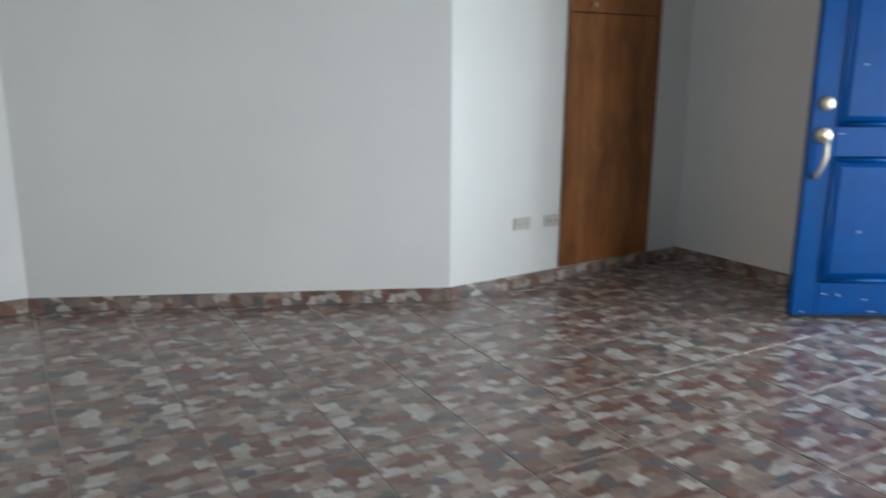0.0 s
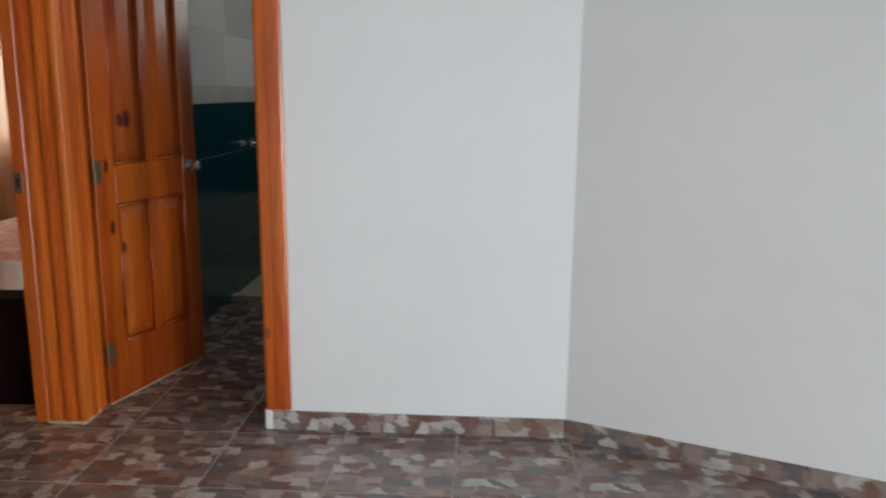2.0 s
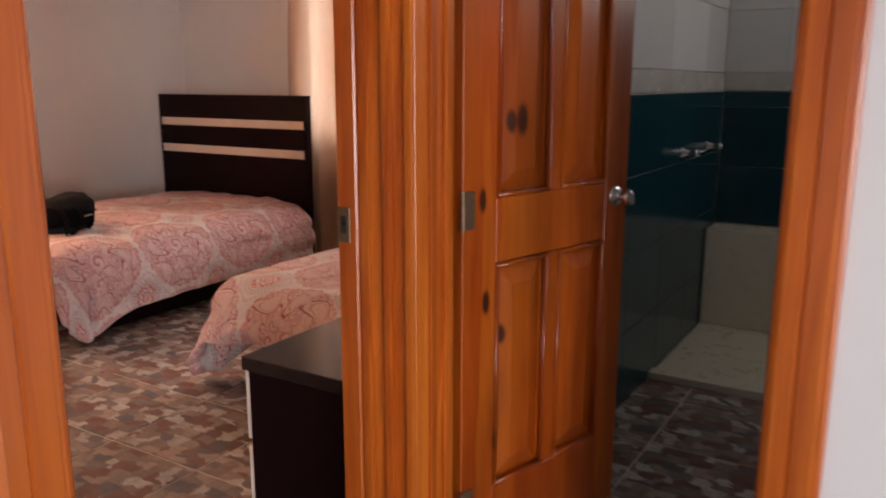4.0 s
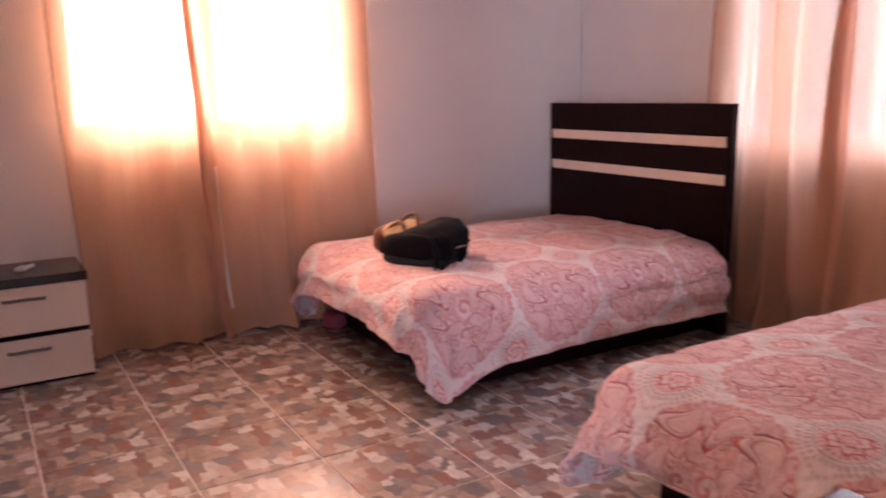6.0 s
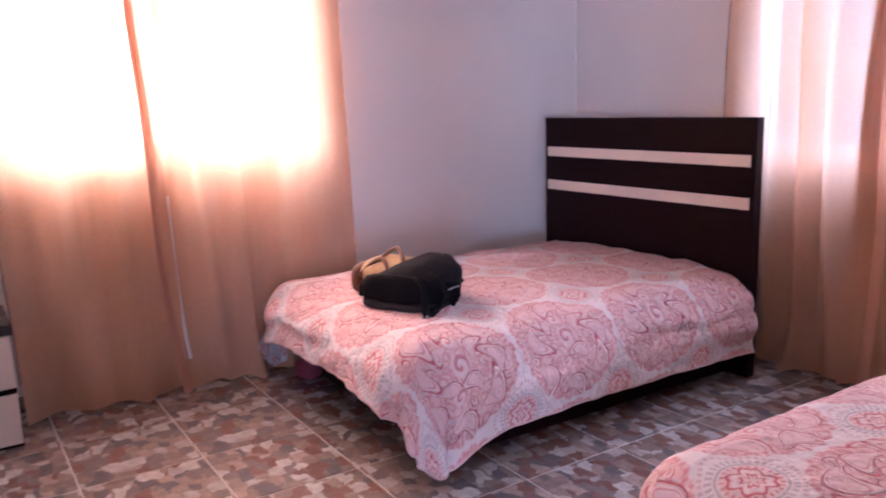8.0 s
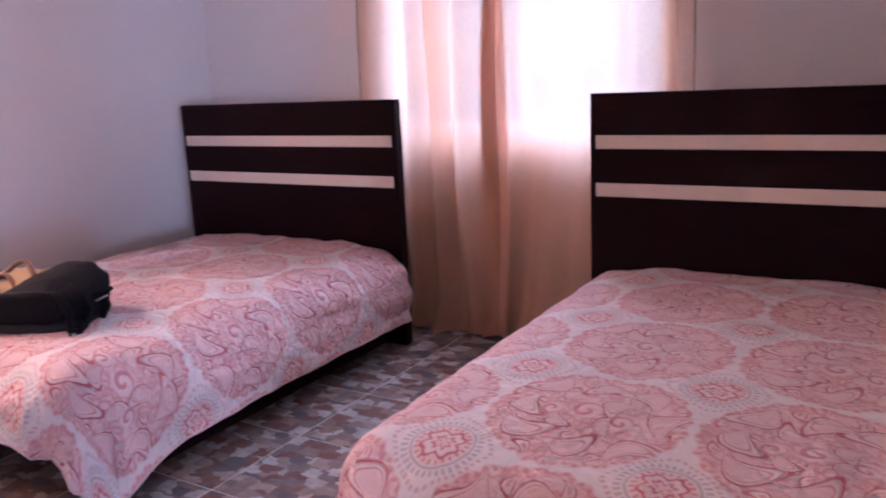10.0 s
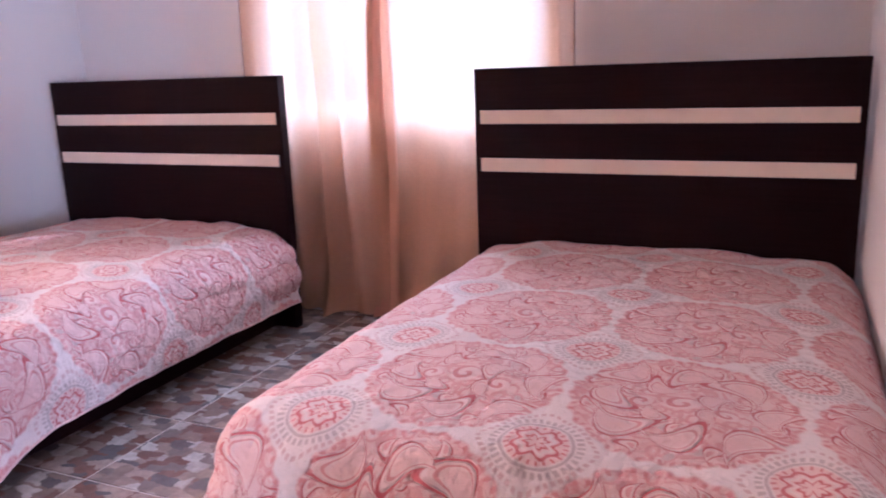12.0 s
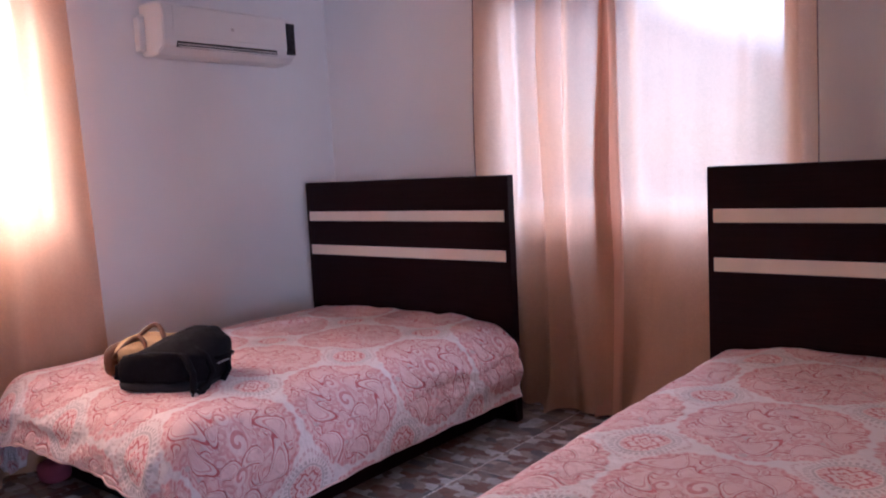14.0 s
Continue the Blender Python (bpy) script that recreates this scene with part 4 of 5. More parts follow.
def comforter(label, m, seed, side=0.425, foot=0.315, tip=0.06, shift=(0.0, 0.0)):
    """A paisley comforter over the bed, its corners falling to points; (u, v) is the cloth's own plane in metres."""
    x0, x1, y0, y1 = 0.130, HB_W - 0.130, -1.645, -0.012
    nx, ny = 118, 122
    bm = bmesh.new()
    uv = bm.loops.layers.uv.new("cloth")
    rows, cloth = [], {}
    rad = 0.14
    for j in range(ny + 1):
        v = (y0 - foot) + (y1 - (y0 - foot)) * j / ny
        rows.append([])
        for i in range(nx + 1):
            u = (x0 - side) + (x1 - x0 + 2 * side) * i / nx
            ox = max(x0 - u, u - x1, 0.0)
            sx = -1 if u < x0 else 1
            oy = max(y0 - v, 0.0)
            bx, by = min(max(u, x0), x1), max(v, y0)
            n1 = noise.noise(Vector((u * 5, v * 5, seed)))
            n2 = noise.noise(Vector((u * 14, v * 14, seed + 3)))
            if ox and oy:
                r = math.hypot(ox, oy)
                ang = math.atan2(oy, ox)
                if r > 0.33:
                    full = 0.33 + 0.15 * math.tanh((r - 0.33) / 0.08)
                    blend = min(1.0, 1.35 * math.sin(2 * ang))
                    r = r + (full - r) * blend if blend < 1 else full
                r *= 1 + 0.20 * abs(math.cos(2 * ang)) ** 1.5
                out, down = drape(r, rad, 0.06 + tip * math.sin(2 * ang) + 0.04 * math.sin(9 * ang), 0.4 * tip * math.sin(2 * ang))
                p = Vector((bx + sx * math.cos(ang) * out, by - math.sin(ang) * out, MAT_TOP + 0.022 + down))
            else:
                ripple = 0.5 + 0.5 * math.sin((v if ox else u) * 11 + seed * 2 + 2.5 * n1)
                near = max(0.0, 1 - (v - y0 if ox else min(u - x0, x1 - u)) / 0.38) ** 2
                out, down = drape(max(ox, oy) * (1 + 0.20 * near), rad, 0.03 + 0.07 * ripple * (1 if ox else 0.8), 0.05)
                p = Vector((bx + (sx * out if ox else 0), by - (out if oy else 0), MAT_TOP + 0.022 + down))
            over = max(ox, oy)
            mid = min(u - x0, x1 - u, v - y0)
            puff = 0.020 * min(1.0, max(0.0, mid) / 0.25)
            n4 = noise.noise(Vector((u * 9 + 3 * v, v * 3, seed + 9)))
            p.z += puff + 0.012 * n1 + 0.004 * n2 + 0.006 * n4 * abs(n4) * 2
            if over > 0.1:
                bulge = 0.030 * math.sin(math.pi * min(1.0, (over - 0.1) / 0.33))
                if ox and not oy:
                    p.x += sx * bulge
                elif oy and not ox:
                    p.y -= bulge
                pucker = 0.018 * noise.noise(Vector((over * 15, (v if ox > oy else u) * 3.5, seed + 5))) * min(1, (over - 0.1) * 8)
                p.x += sx * pucker if ox else 0.0
                p.y -= pucker if oy else 0.0
                p.x += 0.010 * n1 * min(1, (over - 0.1) * 8)
                p.y += 0.010 * n2 * min(1, (over - 0.1) * 8)
            p.z = max(p.z, 0.012)
            vert = bm.verts.new(p)
            cloth[vert] = (u, v)
            rows[-1].append(vert)
    hem = [rows[j][0].co.copy() for j in range(ny, -1, -1)] + [rows[0][i].co.copy() for i in range(1, nx)] + [rows[j][nx].co.copy() for j in range(ny + 1)]
    for a, b in zip(rows, rows[1:]):
        for k in range(nx):
            f = bm.faces.new((a[k], a[k + 1], b[k + 1], b[k]))
            for loop in f.loops:
                u, v = cloth[loop.vert]
                loop[uv].uv = (u + shift[0], v + shift[1])
    cover = thing("comforter", label, "comforter", m, "comforters on the beds")
    top = part("paisley_cover", bm, PAISLEY, cover, smooth=True)
    thick = top.modifiers.new("thick", "SOLIDIFY")
    thick.thickness, thick.offset = 0.016, -1
    part("hem_seam", add_tube(bmesh.new(), [p + Vector((0, 0, 0.004)) for p in hem], 0.0045, 6), SEAM, cover, "rose sewn hem", smooth=True)
    return cover


BED_Y = 6.845
bed_a = pose(-5.508, BED_Y, 0)
bed_b = pose(-3.165, BED_Y, 0)
headboard_bed("double bed with a dark wenge headboard in the bedroom corner", bed_a, "beds in the bedroom")
headboard_bed("double bed with a dark wenge headboard beside the wall", bed_b, "beds in the bedroom")
# small rounds lie at multiples of the pattern's pitch
comforter("rose and white paisley comforter hanging over the corner bed", bed_a, 1.0, foot=0.295, tip=0.16, shift=(0.487 / 2 - 0.20, 0.12))
comforter("rose and white paisley comforter on the bed beside the wall", bed_b, 4.0, foot=0.285, tip=0.30, shift=(0.487 / 2 - 0.75, 1.65 + 0.487 / 2))

# ---- nightstands ----
NS_W, NS_D, NS_H = 0.515, 0.385, 0.497


def nightstand(label, m):
    """x along the front, y from the front back to the wall, z up."""
    s = thing("nightstand", label, "nightstand", m, "nightstands in the bedroom")
    part("side_panel", box((0.0, 0.016, 0.0), (0.016, NS_D, 0.455), 0.001), WENGE, s, "dark wenge side panel")
    part("side_panel", box((NS_W - 0.016, 0.016, 0.0), (NS_W, NS_D, 0.455), 0.001), WENGE, s, "dark wenge side panel")
    part("back_panel", box((0.0162, NS_D - 0.010, 0.0), (NS_W - 0.0162, NS_D, 0.455)), WENGE, s)
    part("base_board", box((0.0162, 0.018, 0.0), (NS_W - 0.0162, NS_D - 0.0102, 0.020)), WENGE, s)
    part("divider", box((0.0162, 0.018, 0.222), (NS_W - 0.0162, NS_D - 0.0102, 0.242)), WENGE, s)
    part("top", box((-0.006, -0.006, 0.456), (NS_W + 0.006, NS_D, NS_H), 0.002), WENGE_TOP, s, "dark polished wenge top board")
    for z0, z1 in ((0.016, 0.218), (0.244, 0.452)):
        drawer = part("drawer", box((0.002, 0.0, z0), (NS_W - 0.002, 0.0155, z1), 0.0015), CREAM, s, "cream drawer front")
        z = z1 - 0.052
        pts = [(0.175, -0.002, z), (0.180, -0.020, z), (0.200, -0.026, z + 0.002), (0.258, -0.028, z + 0.004), (0.315, -0.026, z + 0.002), (0.335, -0.020, z), (0.340, -0.002, z)]
        part("handle", add_tube(bmesh.new(), pts, 0.0075, 10), DARK_STEEL, drawer, "dark nickel bow handle", smooth=True)
    return s


nightstand("small two-drawer nightstand, cream fronts and dark top, by the curtain", pose(-5.308, 3.490, 0, 0, 0, 90))
nightstand("small two-drawer nightstand, cream fronts and dark sides, by the doorway", pose(-2.285, 4.970, 0, 0, 0, -90))

remote = thing("remote_control", "small white remote control on the nightstand", "remote control", pose(-5.50, 3.775, NS_H + 0.001, 0, 0, 62))
part("case", box((-0.022, -0.055, 0), (0.022, 0.055, 0.017), 0.006, 2), WHITE, remote, smooth=False)
part("screen", box((-0.015, 0.016, 0.0165), (0.015, 0.045, 0.0182), 0.0006), NYLON_GREY, remote, "small grey display")
for k in range(3):
    part("button", box((-0.012, -0.035 + 0.015 * k, 0.0165), (0.012, -0.025 + 0.015 * k, 0.0185), 0.0008), OUTLET, remote)

# ---- curtains ----


def curtain(label, m, width, height, seed, folds, depth=0.046, sway=0.0, flare=0.06, hem=0.06, light_leak=0.0, lap=0.0, outer=1):
    """A hanging cloth: x along the wall, -y into the room, z up from the floor; sway shifts its foot sideways; hem: the doubled leading edge."""
    c = thing("curtain", label, "curtain", m, "peach curtains in the bedroom")

    def place(s, hgt):
        n = noise.noise(Vector((s * 2.6, hgt * 0.9, seed)))
        n3 = noise.noise(Vector((s * 9, hgt * 2.2, seed + 7)))
        ph = (s + 0.09 * math.sin(s * 7 + seed)) * folds * 2 * math.pi + seed + 2.6 * n
        amp = depth * (0.45 + 0.4 * hgt + 0.9 * n) * (1 - 0.35 * math.sin(3 * s + seed))
        low = max(0.0, 1 - hgt / 0.13)
        y = -amp * math.sin(ph) - 0.022 * n3 - flare * (1 - hgt) ** 1.6 - 0.09 * low * low * (0.5 + 0.5 * math.sin(ph * 0.5 + 1))
        x = s * width + sway * (1 - hgt) ** 1.3 * (1 - 0.5 * s) + 0.010 * math.cos(ph) + 0.030 * noise.noise(Vector((s * 3.2, hgt * 2.6, seed + 11))) * (1 - 0.5 * hgt)
        return Vector((x, y, 0.006 + hgt * height + 0.014 * low * (1 + math.sin(ph * 1.3)) * 0.5))

    def sheet(s0, s1, nx, nz, push, material, name, label="", h0=0.0, h1=1.0):
        bm = bmesh.new()
        rows = []
        for j in range(nz + 1):
            rows.append([bm.verts.new(place(s0 + (s1 - s0) * i / nx, h0 + (h1 - h0) * j / nz) + Vector((0, push * (1 if i % 2 else 0.4), 0))) for i in range(nx + 1)])
        for p, q in zip(rows, rows[1:]):
            for k in range(nx):
                bm.faces.new((p[k], p[k + 1], q[k + 1], q[k]))
        return part(name, bm, material, c, label, smooth=True)

    sheet(0.0, 1.0, 120, 64, 0.0, CURTAIN, "cloth")
    if hem:
        sheet(0.0, hem / width, 6, 64, -0.012, CURTAIN_HEM, "leading_hem", "doubled darker hem of the curtain")
    if lap:
        sheet(hem / width + 0.001, (hem + lap) / width, 6, 64, -0.008, CURTAIN_DOUBLE, "overlap", "double cloth behind the hem")
    if outer:
        cord = [place(0.0 if outer < 0 else 1.0, k / 40) + Vector((0, -0.003, 0)) for k in range(3, 41)]
        part("side_stitching", add_tube(bmesh.new(), cord, 0.0028, 6), HEM_CORD, c, "dark stitched side edge", smooth=True)
    # bright light leak at the seam, put in as a white strip
    if light_leak:
        sheet(light_leak, light_leak + 0.017, 2, 30, -0.016, CAULK, "light_leak_strip", "white strip painted for the light leaking between the curtains", 0.06, 0.40)
    for k in range(7):
        ring = bmesh.new()
        x = width * (0.04 + 0.92 * k / 6)
        pts = [(x, 0.016 * math.cos(v), height + 0.012 + 0.016 * math.sin(v)) for v in (2 * math.pi * q / 14 for q in range(15))]
        part("ring", add_tube(ring, pts, 0.0022, 6), BRONZE, c)
    return c


RODZ = 2.24
curtain("sheer peach curtain hanging to the floor by the nightstand", pose(BED_W + 0.10, 3.985, 0, 0, 0, 90), 0.71, RODZ, 1.3, 3.0, depth=0.052, sway=0.05, flare=0.035, hem=0, outer=-1)
curtain("sheer peach curtain hanging to the floor by the bed", pose(BED_W + 0.125, 4.588, 0, 0, 0, 90), 0.995, RODZ, 4.1, 3.6, depth=0.050, sway=0.09, flare=0.02, hem=0.055, light_leak=0.075, outer=0)
curtain("sheer peach curtain behind the corner bed, open at the seam", pose(-4.50, BED_N - 0.105, 0), 0.76, RODZ, 2.2, 3.1, depth=0.055, flare=0.05, hem=0, outer=-1)
curtain("sheer peach curtain between the two headboards", pose(-3.815, BED_N - 0.085, 0), 0.97, RODZ, 5.6, 3.4, depth=0.052, flare=0.06, hem=0.06, lap=0.075)
for rod_m, rod_l in ((pose(BED_W + 0.115, 3.92, RODZ + 0.012, 0, 0, 90), 1.74), (pose(-4.56, BED_N - 0.09, RODZ + 0.012), 1.84)):
    rod = thing("curtain_rod", "thin bronze curtain rod above the window", "curtain rod", rod_m)
    part("rod", add_tube(bmesh.new(), [(0, 0, 0), (rod_l, 0, 0)], 0.010, 12), BRONZE, rod, smooth=True)
    for x in (0.05, rod_l - 0.05):
        part("bracket", add_tube(bmesh.new(), [(x, 0, 0), (x, 0.112, 0)], 0.006, 8), BRONZE, rod)

# ---- air conditioner ----
ac = thing("air_conditioner", "white split air conditioner on the wall over the bed", "air conditioner", pose(BED_W, 6.020, 1.852, 0, 0, 90))
prof = [(-0.001, 0.010), (-0.001, 0.262), (-0.14, 0.262), (-0.185, 0.245), (-0.205, 0.20), (-0.208, 0.085), (-0.195, 0.040), (-0.150, 0.008), (-0.06, 0.0)]
bm = bmesh.new()
ends = [[bm.verts.new((x, y, z)) for y, z in prof] for x in (0.0, 0.83)]
bm.faces.new(ends[0])
bm.faces.new(ends[1][::-1])
for k in range(len(prof)):
    bm.faces.new((ends[0][k], ends[1][k], ends[1][(k + 1) % len(prof)], ends[0][(k + 1) % len(prof)]))
bmesh.ops.bevel(bm, geom=list(bm.edges), offset=0.006, segments=2, affect="EDGES")
part("casing", bm, WHITE, ac)
part("front_panel", box((0.055, -0.216, 0.092), (0.762, -0.207, 0.238), 0.004, 2), WHITE, ac)
part("display_panel", box((0.768, -0.214, 0.052), (0.826, -0.180, 0.225), 0.008, 2), BLACK, ac, "black end panel")
louvre = part("outlet_slot", box((0.075, -0.2035, 0.040), (0.700, -0.150, 0.072), 0.002), BLACK, ac, "dark air outlet")
for k in range(2):
    bm = box((0.078, -0.030, -0.002), (0.697, 0.0, 0.002), 0.001)
    bm.transform(Matrix.Translation((0, -0.196 + 0.012 * k, 0.048 + 0.016 * k)) @ pose(0, 0, 0, 20))
    part("vane", bm, WHITE, louvre)
part("badge", add_lathe(bmesh.new(), [(0.010, 0), (0.010, 0.0015), (0.006, 0.002)], Matrix.Translation((0.40, -0.2165, 0.150)) @ pose(0, 0, 0, 90), 16), STEEL, ac, "small round grey badge")
part("pipe_cover", box((-0.035, -0.05, 0.03), (-0.001, -0.001, 0.20), 0.006, 2), WHITE, ac)

# ---- bags on the corner bed ----
TOP = MAT_TOP + 0.034


def lopsided(v):
    n = noise.noise(v * 9)
    lean = 1.0 - 0.20 * max(0.0, v.x / 0.24)
    return Vector((v.x, v.y + 0.03 * n, v.z * lean * (1 - 0.18 * max(0.0, -v.y / 0.17)) + 0.012 * n * min(1.0, v.z * 12)))


def slumped(v):
    """Highest towards the far side, the near face sloping, the end pinched in."""
    n, fine = noise.noise(v * 8 + Vector((3, 0, 0))), noise.noise(v * 26)
    tall = 1.0 - 0.30 * max(0.0, -v.x / 0.19) - 0.16 * max(0.0, (v.x - 0.07) / 0.12) + 0.10 * v.y / 0.16
    pinch = 1.0 - 0.22 * max(0.0, v.x / 0.185) ** 2
    return Vector((v.x + 0.012 * n, v.y * pinch + 0.022 * n + 0.005 * fine, v.z * tall + (0.014 * n + 0.006 * fine) * min(1.0, v.z * 12)))


pack = thing("backpack", "black nylon backpack lying flat on the comforter", "backpack", pose(-4.640, 5.420, TOP - 0.012, 0, 0, 24))
part("main_body", soft_body((0.36, 0.31, 0.185), 4.0, 24, 48, slumped), NYLON, pack, smooth=True)
bm = soft_body((0.29, 0.05, 0.105), 4.2, 14, 30, lambda v: v + Vector((0, 0.006, 0.004)) * noise.noise(v * 22))
bm.transform(Matrix.Translation((-0.015, -0.146, 0.036)) @ pose(0, 0, 0, -14))
part("front_pocket", bm, NYLON, pack, "black front pocket", smooth=True)
bm = soft_body((0.37, 0.30, 0.055), 3.4, 12, 32)
bm.transform(Matrix.Translation((-0.012, -0.020, -0.004)))
part("padded_back", bm, NYLON_GREY, pack, "charcoal padded back", smooth=True)
for pts, wide in (([(0.06, -0.115, 0.145), (0.115, -0.135, 0.125), (0.150, -0.150, 0.075), (0.158, -0.168, 0.020), (0.170, -0.185, 0.010), (0.186, -0.165, 0.012), (0.180, -0.130, 0.030)], 0.013),
                  ([(0.10, -0.060, 0.150), (0.160, -0.075, 0.125), (0.188, -0.085, 0.070), (0.182, -0.120, 0.022), (0.172, -0.168, 0.010)], 0.011),
                  ([(0.13, 0.030, 0.135), (0.178, 0.020, 0.105), (0.194, 0.015, 0.055), (0.185, -0.020, 0.020)], 0.011),
                  ([(-0.150, -0.10, 0.11), (-0.182, -0.12, 0.085), (-0.188, -0.12, 0.050), (-0.168, -0.09, 0.035)], 0.013)):
    part("strap", add_tube(bmesh.new(), pts, wide, 8), NYLON, pack, smooth=True)
part("carry_handle", add_tube(bmesh.new(), [(0.165, -0.045, 0.105), (0.198, -0.040, 0.112), (0.206, 0.0, 0.112), (0.198, 0.040, 0.110), (0.165, 0.045, 0.102)], 0.008, 8), NYLON, pack, smooth=True)
part("buckle", box((0.160, -0.192, 0.004), (0.184, -0.172, 0.018), 0.003), STEEL, pack, "pale buckle")
part("zip", add_tube(bmesh.new(), [(-0.15, -0.128, 0.128), (-0.06, -0.148, 0.150), (0.04, -0.146, 0.150), (0.10, -0.13, 0.140)], 0.0035, 6), NYLON_GREY, pack, "charcoal zip")
part("reflective_strip", add_tube(bmesh.new(), [(0.190, -0.050, 0.090), (0.195, -0.015, 0.092), (0.193, 0.02, 0.090)], 0.0030, 6), STEEL, pack, "pale reflective strip")

purse = thing("handbag", "tan canvas handbag with brown leather handles behind the backpack", "handbag", pose(-4.880, 5.465, TOP - 0.012, 0, 0, 28))
part("bag_body", soft_body((0.30, 0.27, 0.160), 3.0, 18, 36, lopsided), STRAW, purse, smooth=True)
bm = soft_body((0.06, 0.24, 0.13), 3.2, 12, 24)
bm.transform(Matrix.Translation((-0.135, -0.01, 0.0)))
part("leather_end", bm, LEATHER, purse, "brown leather end piece", smooth=True)
for off in (0.0, 0.07):
    pts = [(-0.105 + 0.15 * k / 8 + off * 0.5, -0.128 + off + 0.060 * math.sin(math.pi * k / 8), 0.085 + off * 0.5 + 0.072 * math.sin(math.pi * k / 8)) for k in range(9)]
    part("handle", add_tube(bmesh.new(), pts, 0.010, 8), LEATHER, purse, "brown leather handle", smooth=True)
part("clasp", add_lathe(bmesh.new(), [(0.008, 0), (0.008, 0.005), (0.004, 0.008)], Matrix.Translation((-0.150, -0.115, 0.05)) @ pose(0, 0, 0, 90), 12), BRASS, purse)

bundle = mesh_object("rolled_cloth", soft_body((0.15, 0.12, 0.095), 2.6, 12, 24, lambda v: v + Vector((0.008, 0.006, 0.004)) * noise.noise(v * 18)), LINING, True)
bundle.matrix_world = pose(-5.37, 5.235, 0.0)
tagged(bundle, "crumpled dark rose cloth on the floor under the comforter", "cloth")

# ---- floors: tile by tile ----
PITCH, GAP = 0.430, 0.0056


def clip(poly, nx, ny, d):
    """The part of a plan polygon where nx x + ny y <= d."""
    out = []
    for p, q in zip(poly, poly[1:] + poly[:1]):
        sp, sq = nx * p[0] + ny * p[1] - d, nx * q[0] + ny * q[1] - d
        if sp <= 0:
            out.append(p)
        if sp * sq < 0:
            t = sp / (sp - sq)
            out.append((p[0] + t * (q[0] - p[0]), p[1] + t * (q[1] - p[1])))
    return out


def tile_mesh(poly):
    """A thin plate with a softened upper edge; poly about the tile's own middle."""
    cx, cy = sum(p[0] for p in poly) / len(poly), sum(p[1] for p in poly) / len(poly)
    bm = bmesh.new()
    rings = []
    for inset, z in ((0.0, -0.008), (0.0, -0.0014), (0.0016, 0.0)):
        rings.append([])
        for x, y in poly:
            d = max(1e-6, math.hypot(x - cx, y - cy))
            rings[-1].append(bm.verts.new((x - (x - cx) / d * inset * 1.4, y - (y - cy) / d * inset * 1.4, z)))
    n = len(poly)
    for a, b in zip(rings, rings[1:]):
        for k in range(n):
            bm.faces.new((a[k], a[(k + 1) % n], b[(k + 1) % n], b[k]))
    bm.faces.new(rings[-1])
    me = bpy.data.meshes.new("tile")
    bm.to_mesh(me)
    bm.free()
    me.materials.append(TILE)
    return me


h = (PITCH - GAP) / 2
FULL = tile_mesh([(-h, -h), (h, -h), (h, h), (-h, h)])


def tiled_floor(name, label, outline, x0, y0, limits):
    """A grout bed with tiles laid on it from the joint crossing (x0, y0); limits(cx, cy) gives the half planes that cut a tile."""
    bed = mesh_object(name, prism(outline, -0.10, -0.0022), GROUT)
    tagged(bed, label, "floor", kind="structure")
    xs, ys = [p[0] for p in outline], [p[1] for p in outline]
    for i in range(math.floor((min(xs) - x0) / PITCH), math.ceil((max(xs) - x0) / PITCH)):
        for j in range(math.floor((min(ys) - y0) / PITCH), math.ceil((max(ys) - y0) / PITCH)):
            cx, cy = x0 + (i + 0.5) * PITCH, y0 + (j + 0.5) * PITCH
            poly = [(cx - h, cy - h), (cx + h, cy - h), (cx + h, cy + h), (cx - h, cy + h)]
            cut = poly
            for nx, ny, d in limits(cx, cy):
                cut = clip(cut, nx, ny, d)
            if len(cut) < 3:
                continue
            if len(cut) == 4 and max(abs(a - b) for p, q in zip(cut, poly) for a, b in zip(p, q)) < 1e-6:
                me = FULL
            else:
                area = abs(sum(p[0] * q[1] - q[0] * p[1] for p, q in zip(cut, cut[1:] + cut[:1]))) / 2
                if area < 0.0015:
                    continue
                me = tile_mesh([(x - cx, y - cy) for x, y in cut])
            t = new("tile", me)
            t.parent = bed
            t.location = (cx, cy, 0.0)
            if me is FULL and random.random() < 0.5:
                t.rotation_euler = (0, 0, math.pi)
    return bed


def half_plane(a, b):
    """Keeps what lies to the right of the way from a to b."""
    nx, ny = -(b[1] - a[1]), b[0] - a[0]
    n = math.hypot(nx, ny)
    return nx / n, ny / n, (nx * a[0] + ny * a[1]) / n


def hall_limits(cx, cy):
    out = [(-1, 0, 1.67), (0, -1, 3.0), half_plane(CORNER, SOUTH_EAST)]
    if cx < OUT[0]:
        out += [(0, 1, HALL_Y + (0.13 if -1.65 < cx < -0.75 else 0.0)), half_plane(KNEE, OUT)]
    else:
        out.append(half_plane(OUT, CORNER))
    if cy < 3.25:
        out.append((-1, 0, 1.60))
    return out


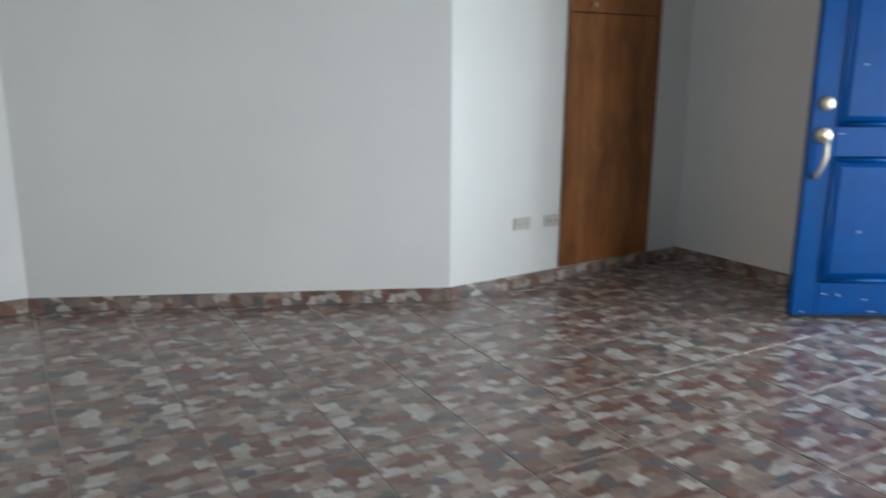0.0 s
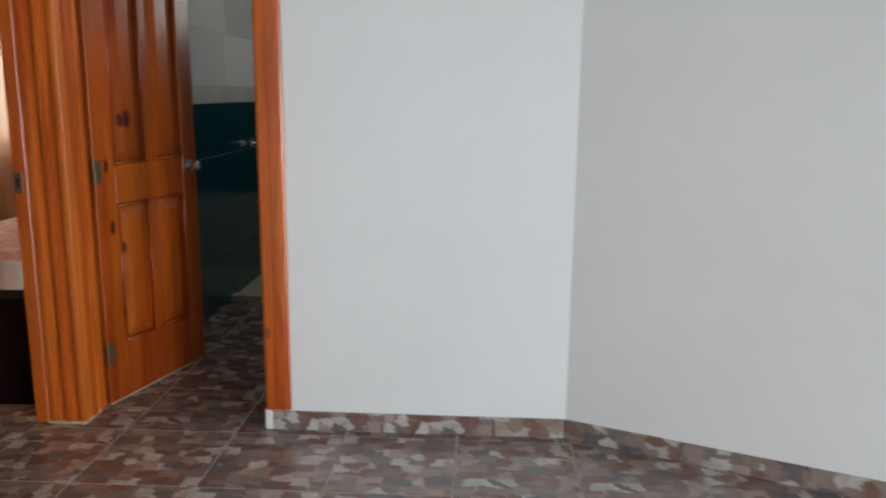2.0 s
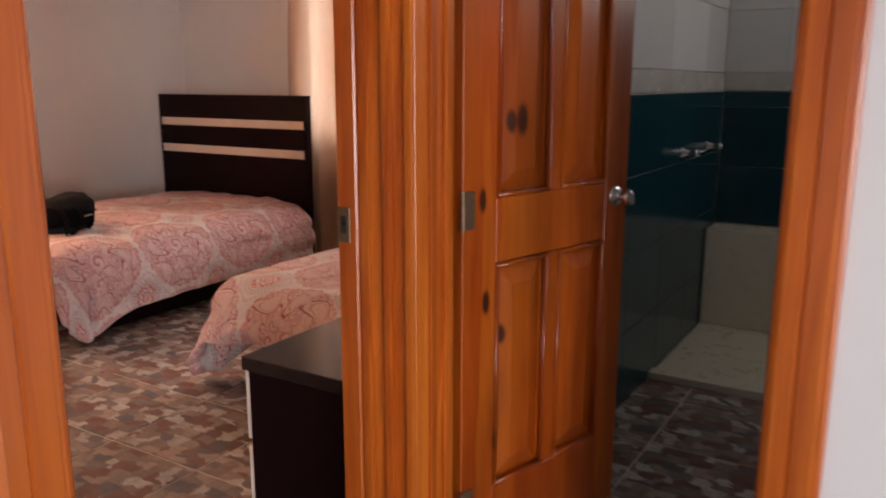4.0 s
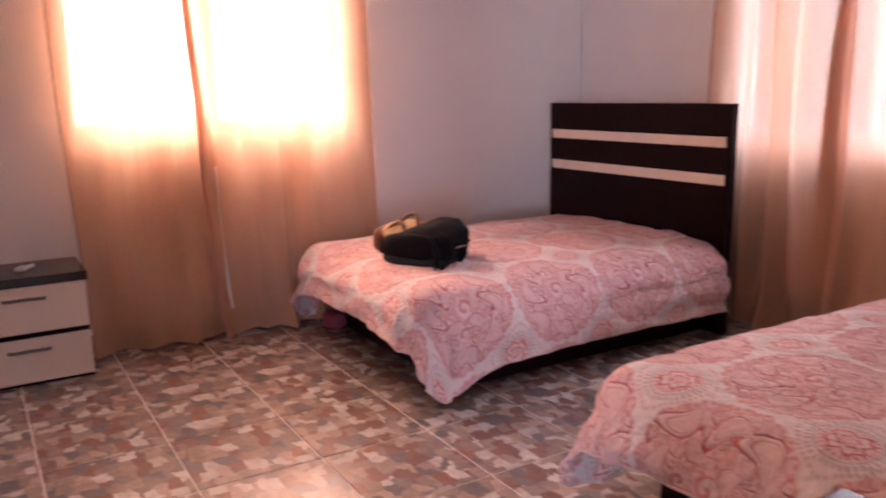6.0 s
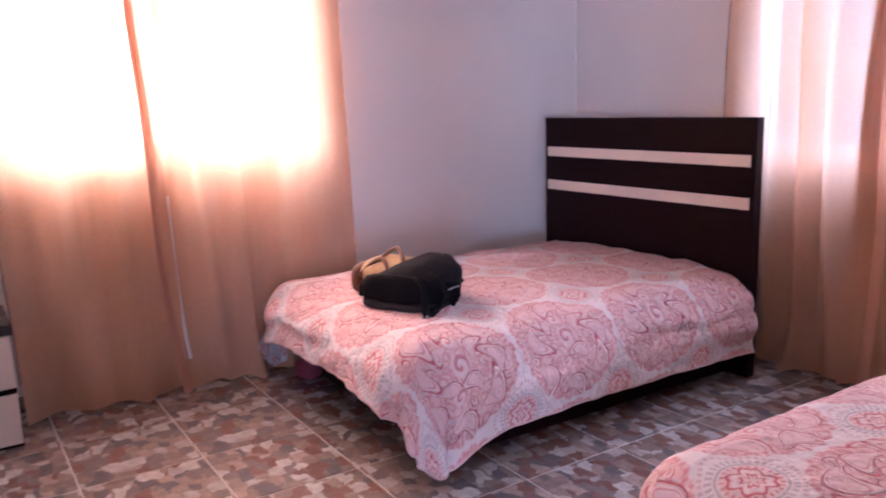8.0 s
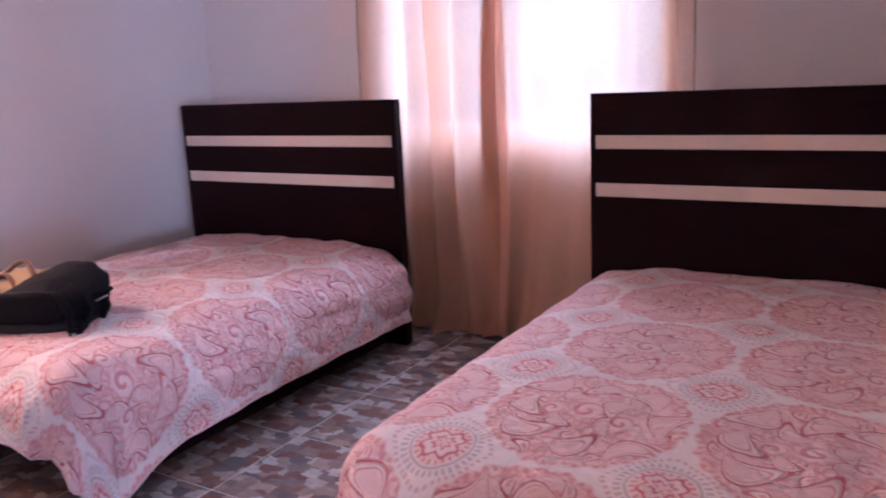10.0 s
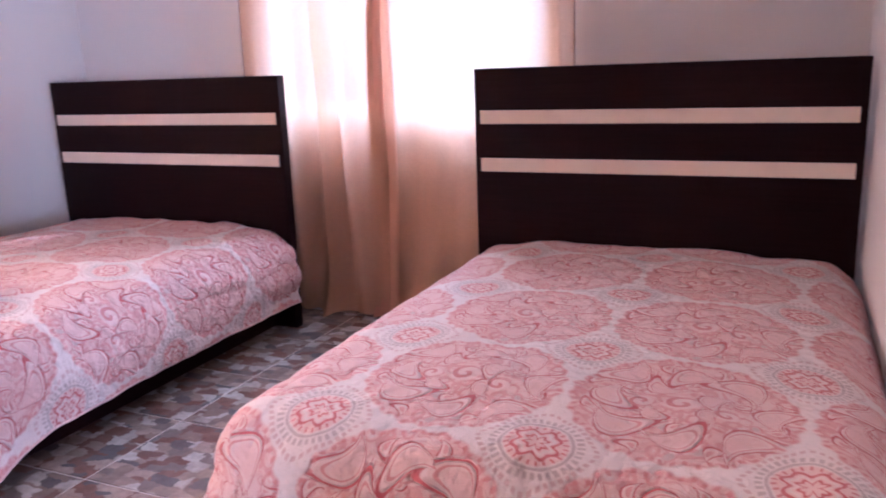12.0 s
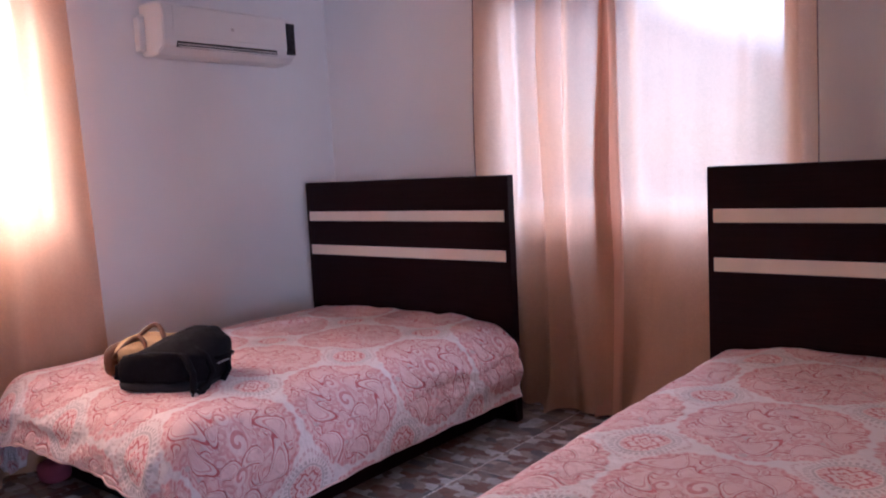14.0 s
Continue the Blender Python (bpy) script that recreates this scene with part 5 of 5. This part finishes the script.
tiled_floor("floor_hall", "glazed floor tiles printed with brown, grey and white stones", [(-1.67, -3.0), (4.53, -3.0), CORNER, OUT, KNEE, (-0.8, HALL_Y), (-0.8, HALL_Y + 0.13), (-1.67, HALL_Y + 0.13)], -0.12, 3.825, hall_limits)
tiled_floor("floor_bedroom", "glazed floor tiles printed with brown, grey and white stones", [(BED_W, BED_S), (-1.674, BED_S), (-1.674, 4.30), (BED_E, 4.30), (BED_E, BED_N), (BED_W, BED_N)], -4.36, 4.555,
            lambda cx, cy: [(-1, 0, -BED_W), (0, -1, -BED_S), (0, 1, BED_N), (1, 0, -1.674 if cy < 4.36 else BED_E)])
tiled_floor("floor_bathroom", "dark glazed floor tiles printed with stones", [(BATH_W, 4.44), (BATH_E, 4.44), (BATH_E, 6.16), (BATH_W, 6.16)], -1.41, 4.695 - 0.435,
            lambda cx, cy: [(-1, 0, -BATH_W), (1, 0, BATH_E), (0, -1, -4.44), (0, 1, 6.16)])
sub = mesh_object("subfloor", box((BATH_W, 6.16, -0.10), (BATH_E, BATH_N, -0.001)), CONCRETE)
tagged(sub, "concrete under the shower tray", "floor", kind="structure")


def baseboard(name, a, b, skip=()):
    """Strips of the same tile along the foot of a wall whose face runs from a to b."""
    a, b = Vector((*a, 0)), Vector((*b, 0))
    length = (b - a).length
    ob = thing(name, "low skirting of the same stone-printed tile", "baseboard", pose(a.x, a.y, 0, 0, 0, math.degrees(math.atan2(b.y - a.y, b.x - a.x))), kind="structure")
    s = 0.0
    shared = {}
    while s < length - 0.01:
        w = min(PITCH, length - s)
        if not any(p <= s + w / 2 <= q for p, q in skip):
            key = round(w, 3)
            if key not in shared:
                bm = box((0.0015, -0.011, 0.0), (w - 0.0015, -0.0005, 0.075), 0.0015)
                me = bpy.data.meshes.new("tile_strip")
                bm.transform(pose(0, 0, 0, -90))
                bm.to_mesh(me)
                bm.free()
                me.materials.append(TILE)
                shared[key] = me
            t = new("tile_strip", shared[key])
            t.parent = ob
            t.rotation_euler = (radians(90), 0, 0)
            t.location = (s, 0, 0)
        s += PITCH
    return ob


baseboard("baseboard_hall_north", (-0.84, HALL_Y), (KNEE[0] - 0.004, KNEE[1]))
baseboard("baseboard_hall_diagonal", KNEE, OUT)
baseboard("baseboard_hall_niche", OUT, CORNER)
baseboard("baseboard_hall_east", CORNER, (CORNER[0] + 1.6 * (SOUTH_EAST[0] - CORNER[0]) / EAST_LEN, CORNER[1] + 1.6 * (SOUTH_EAST[1] - CORNER[1]) / EAST_LEN))
baseboard("baseboard_hall_west", (HALL_X, -2.9), (HALL_X, 3.36))
baseboard("baseboard_bedroom_west", (BED_W, BED_S + 0.02), (BED_W, BED_N - 0.02))
baseboard("baseboard_bedroom_north", (BED_W + 0.02, BED_N), (BED_E - 0.02, BED_N))
baseboard("baseboard_bedroom_east", (BED_E, BED_N - 0.02), (BED_E, 4.47))
tile_run(lining_w, "y", 4.46, BATH_N - 0.012, 0.0, 1.226, 0.45, 0.3065, TEAL, 0.0062)
tile_run(lining_w, "y", 4.46, BATH_N - 0.012, 1.32, 2.56, 0.60, 0.31, WHITE_TILE, 0.0062)
tile_run(lining_n, "x", BATH_W + 0.014, BATH_E - 0.002, 0.535, 1.226, 0.45, 0.3065, TEAL, -0.0122)
tile_run(lining_n, "x", BATH_W + 0.014, BATH_E - 0.002, 1.32, 2.56, 0.30, 0.31, WHITE_TILE, -0.0122)
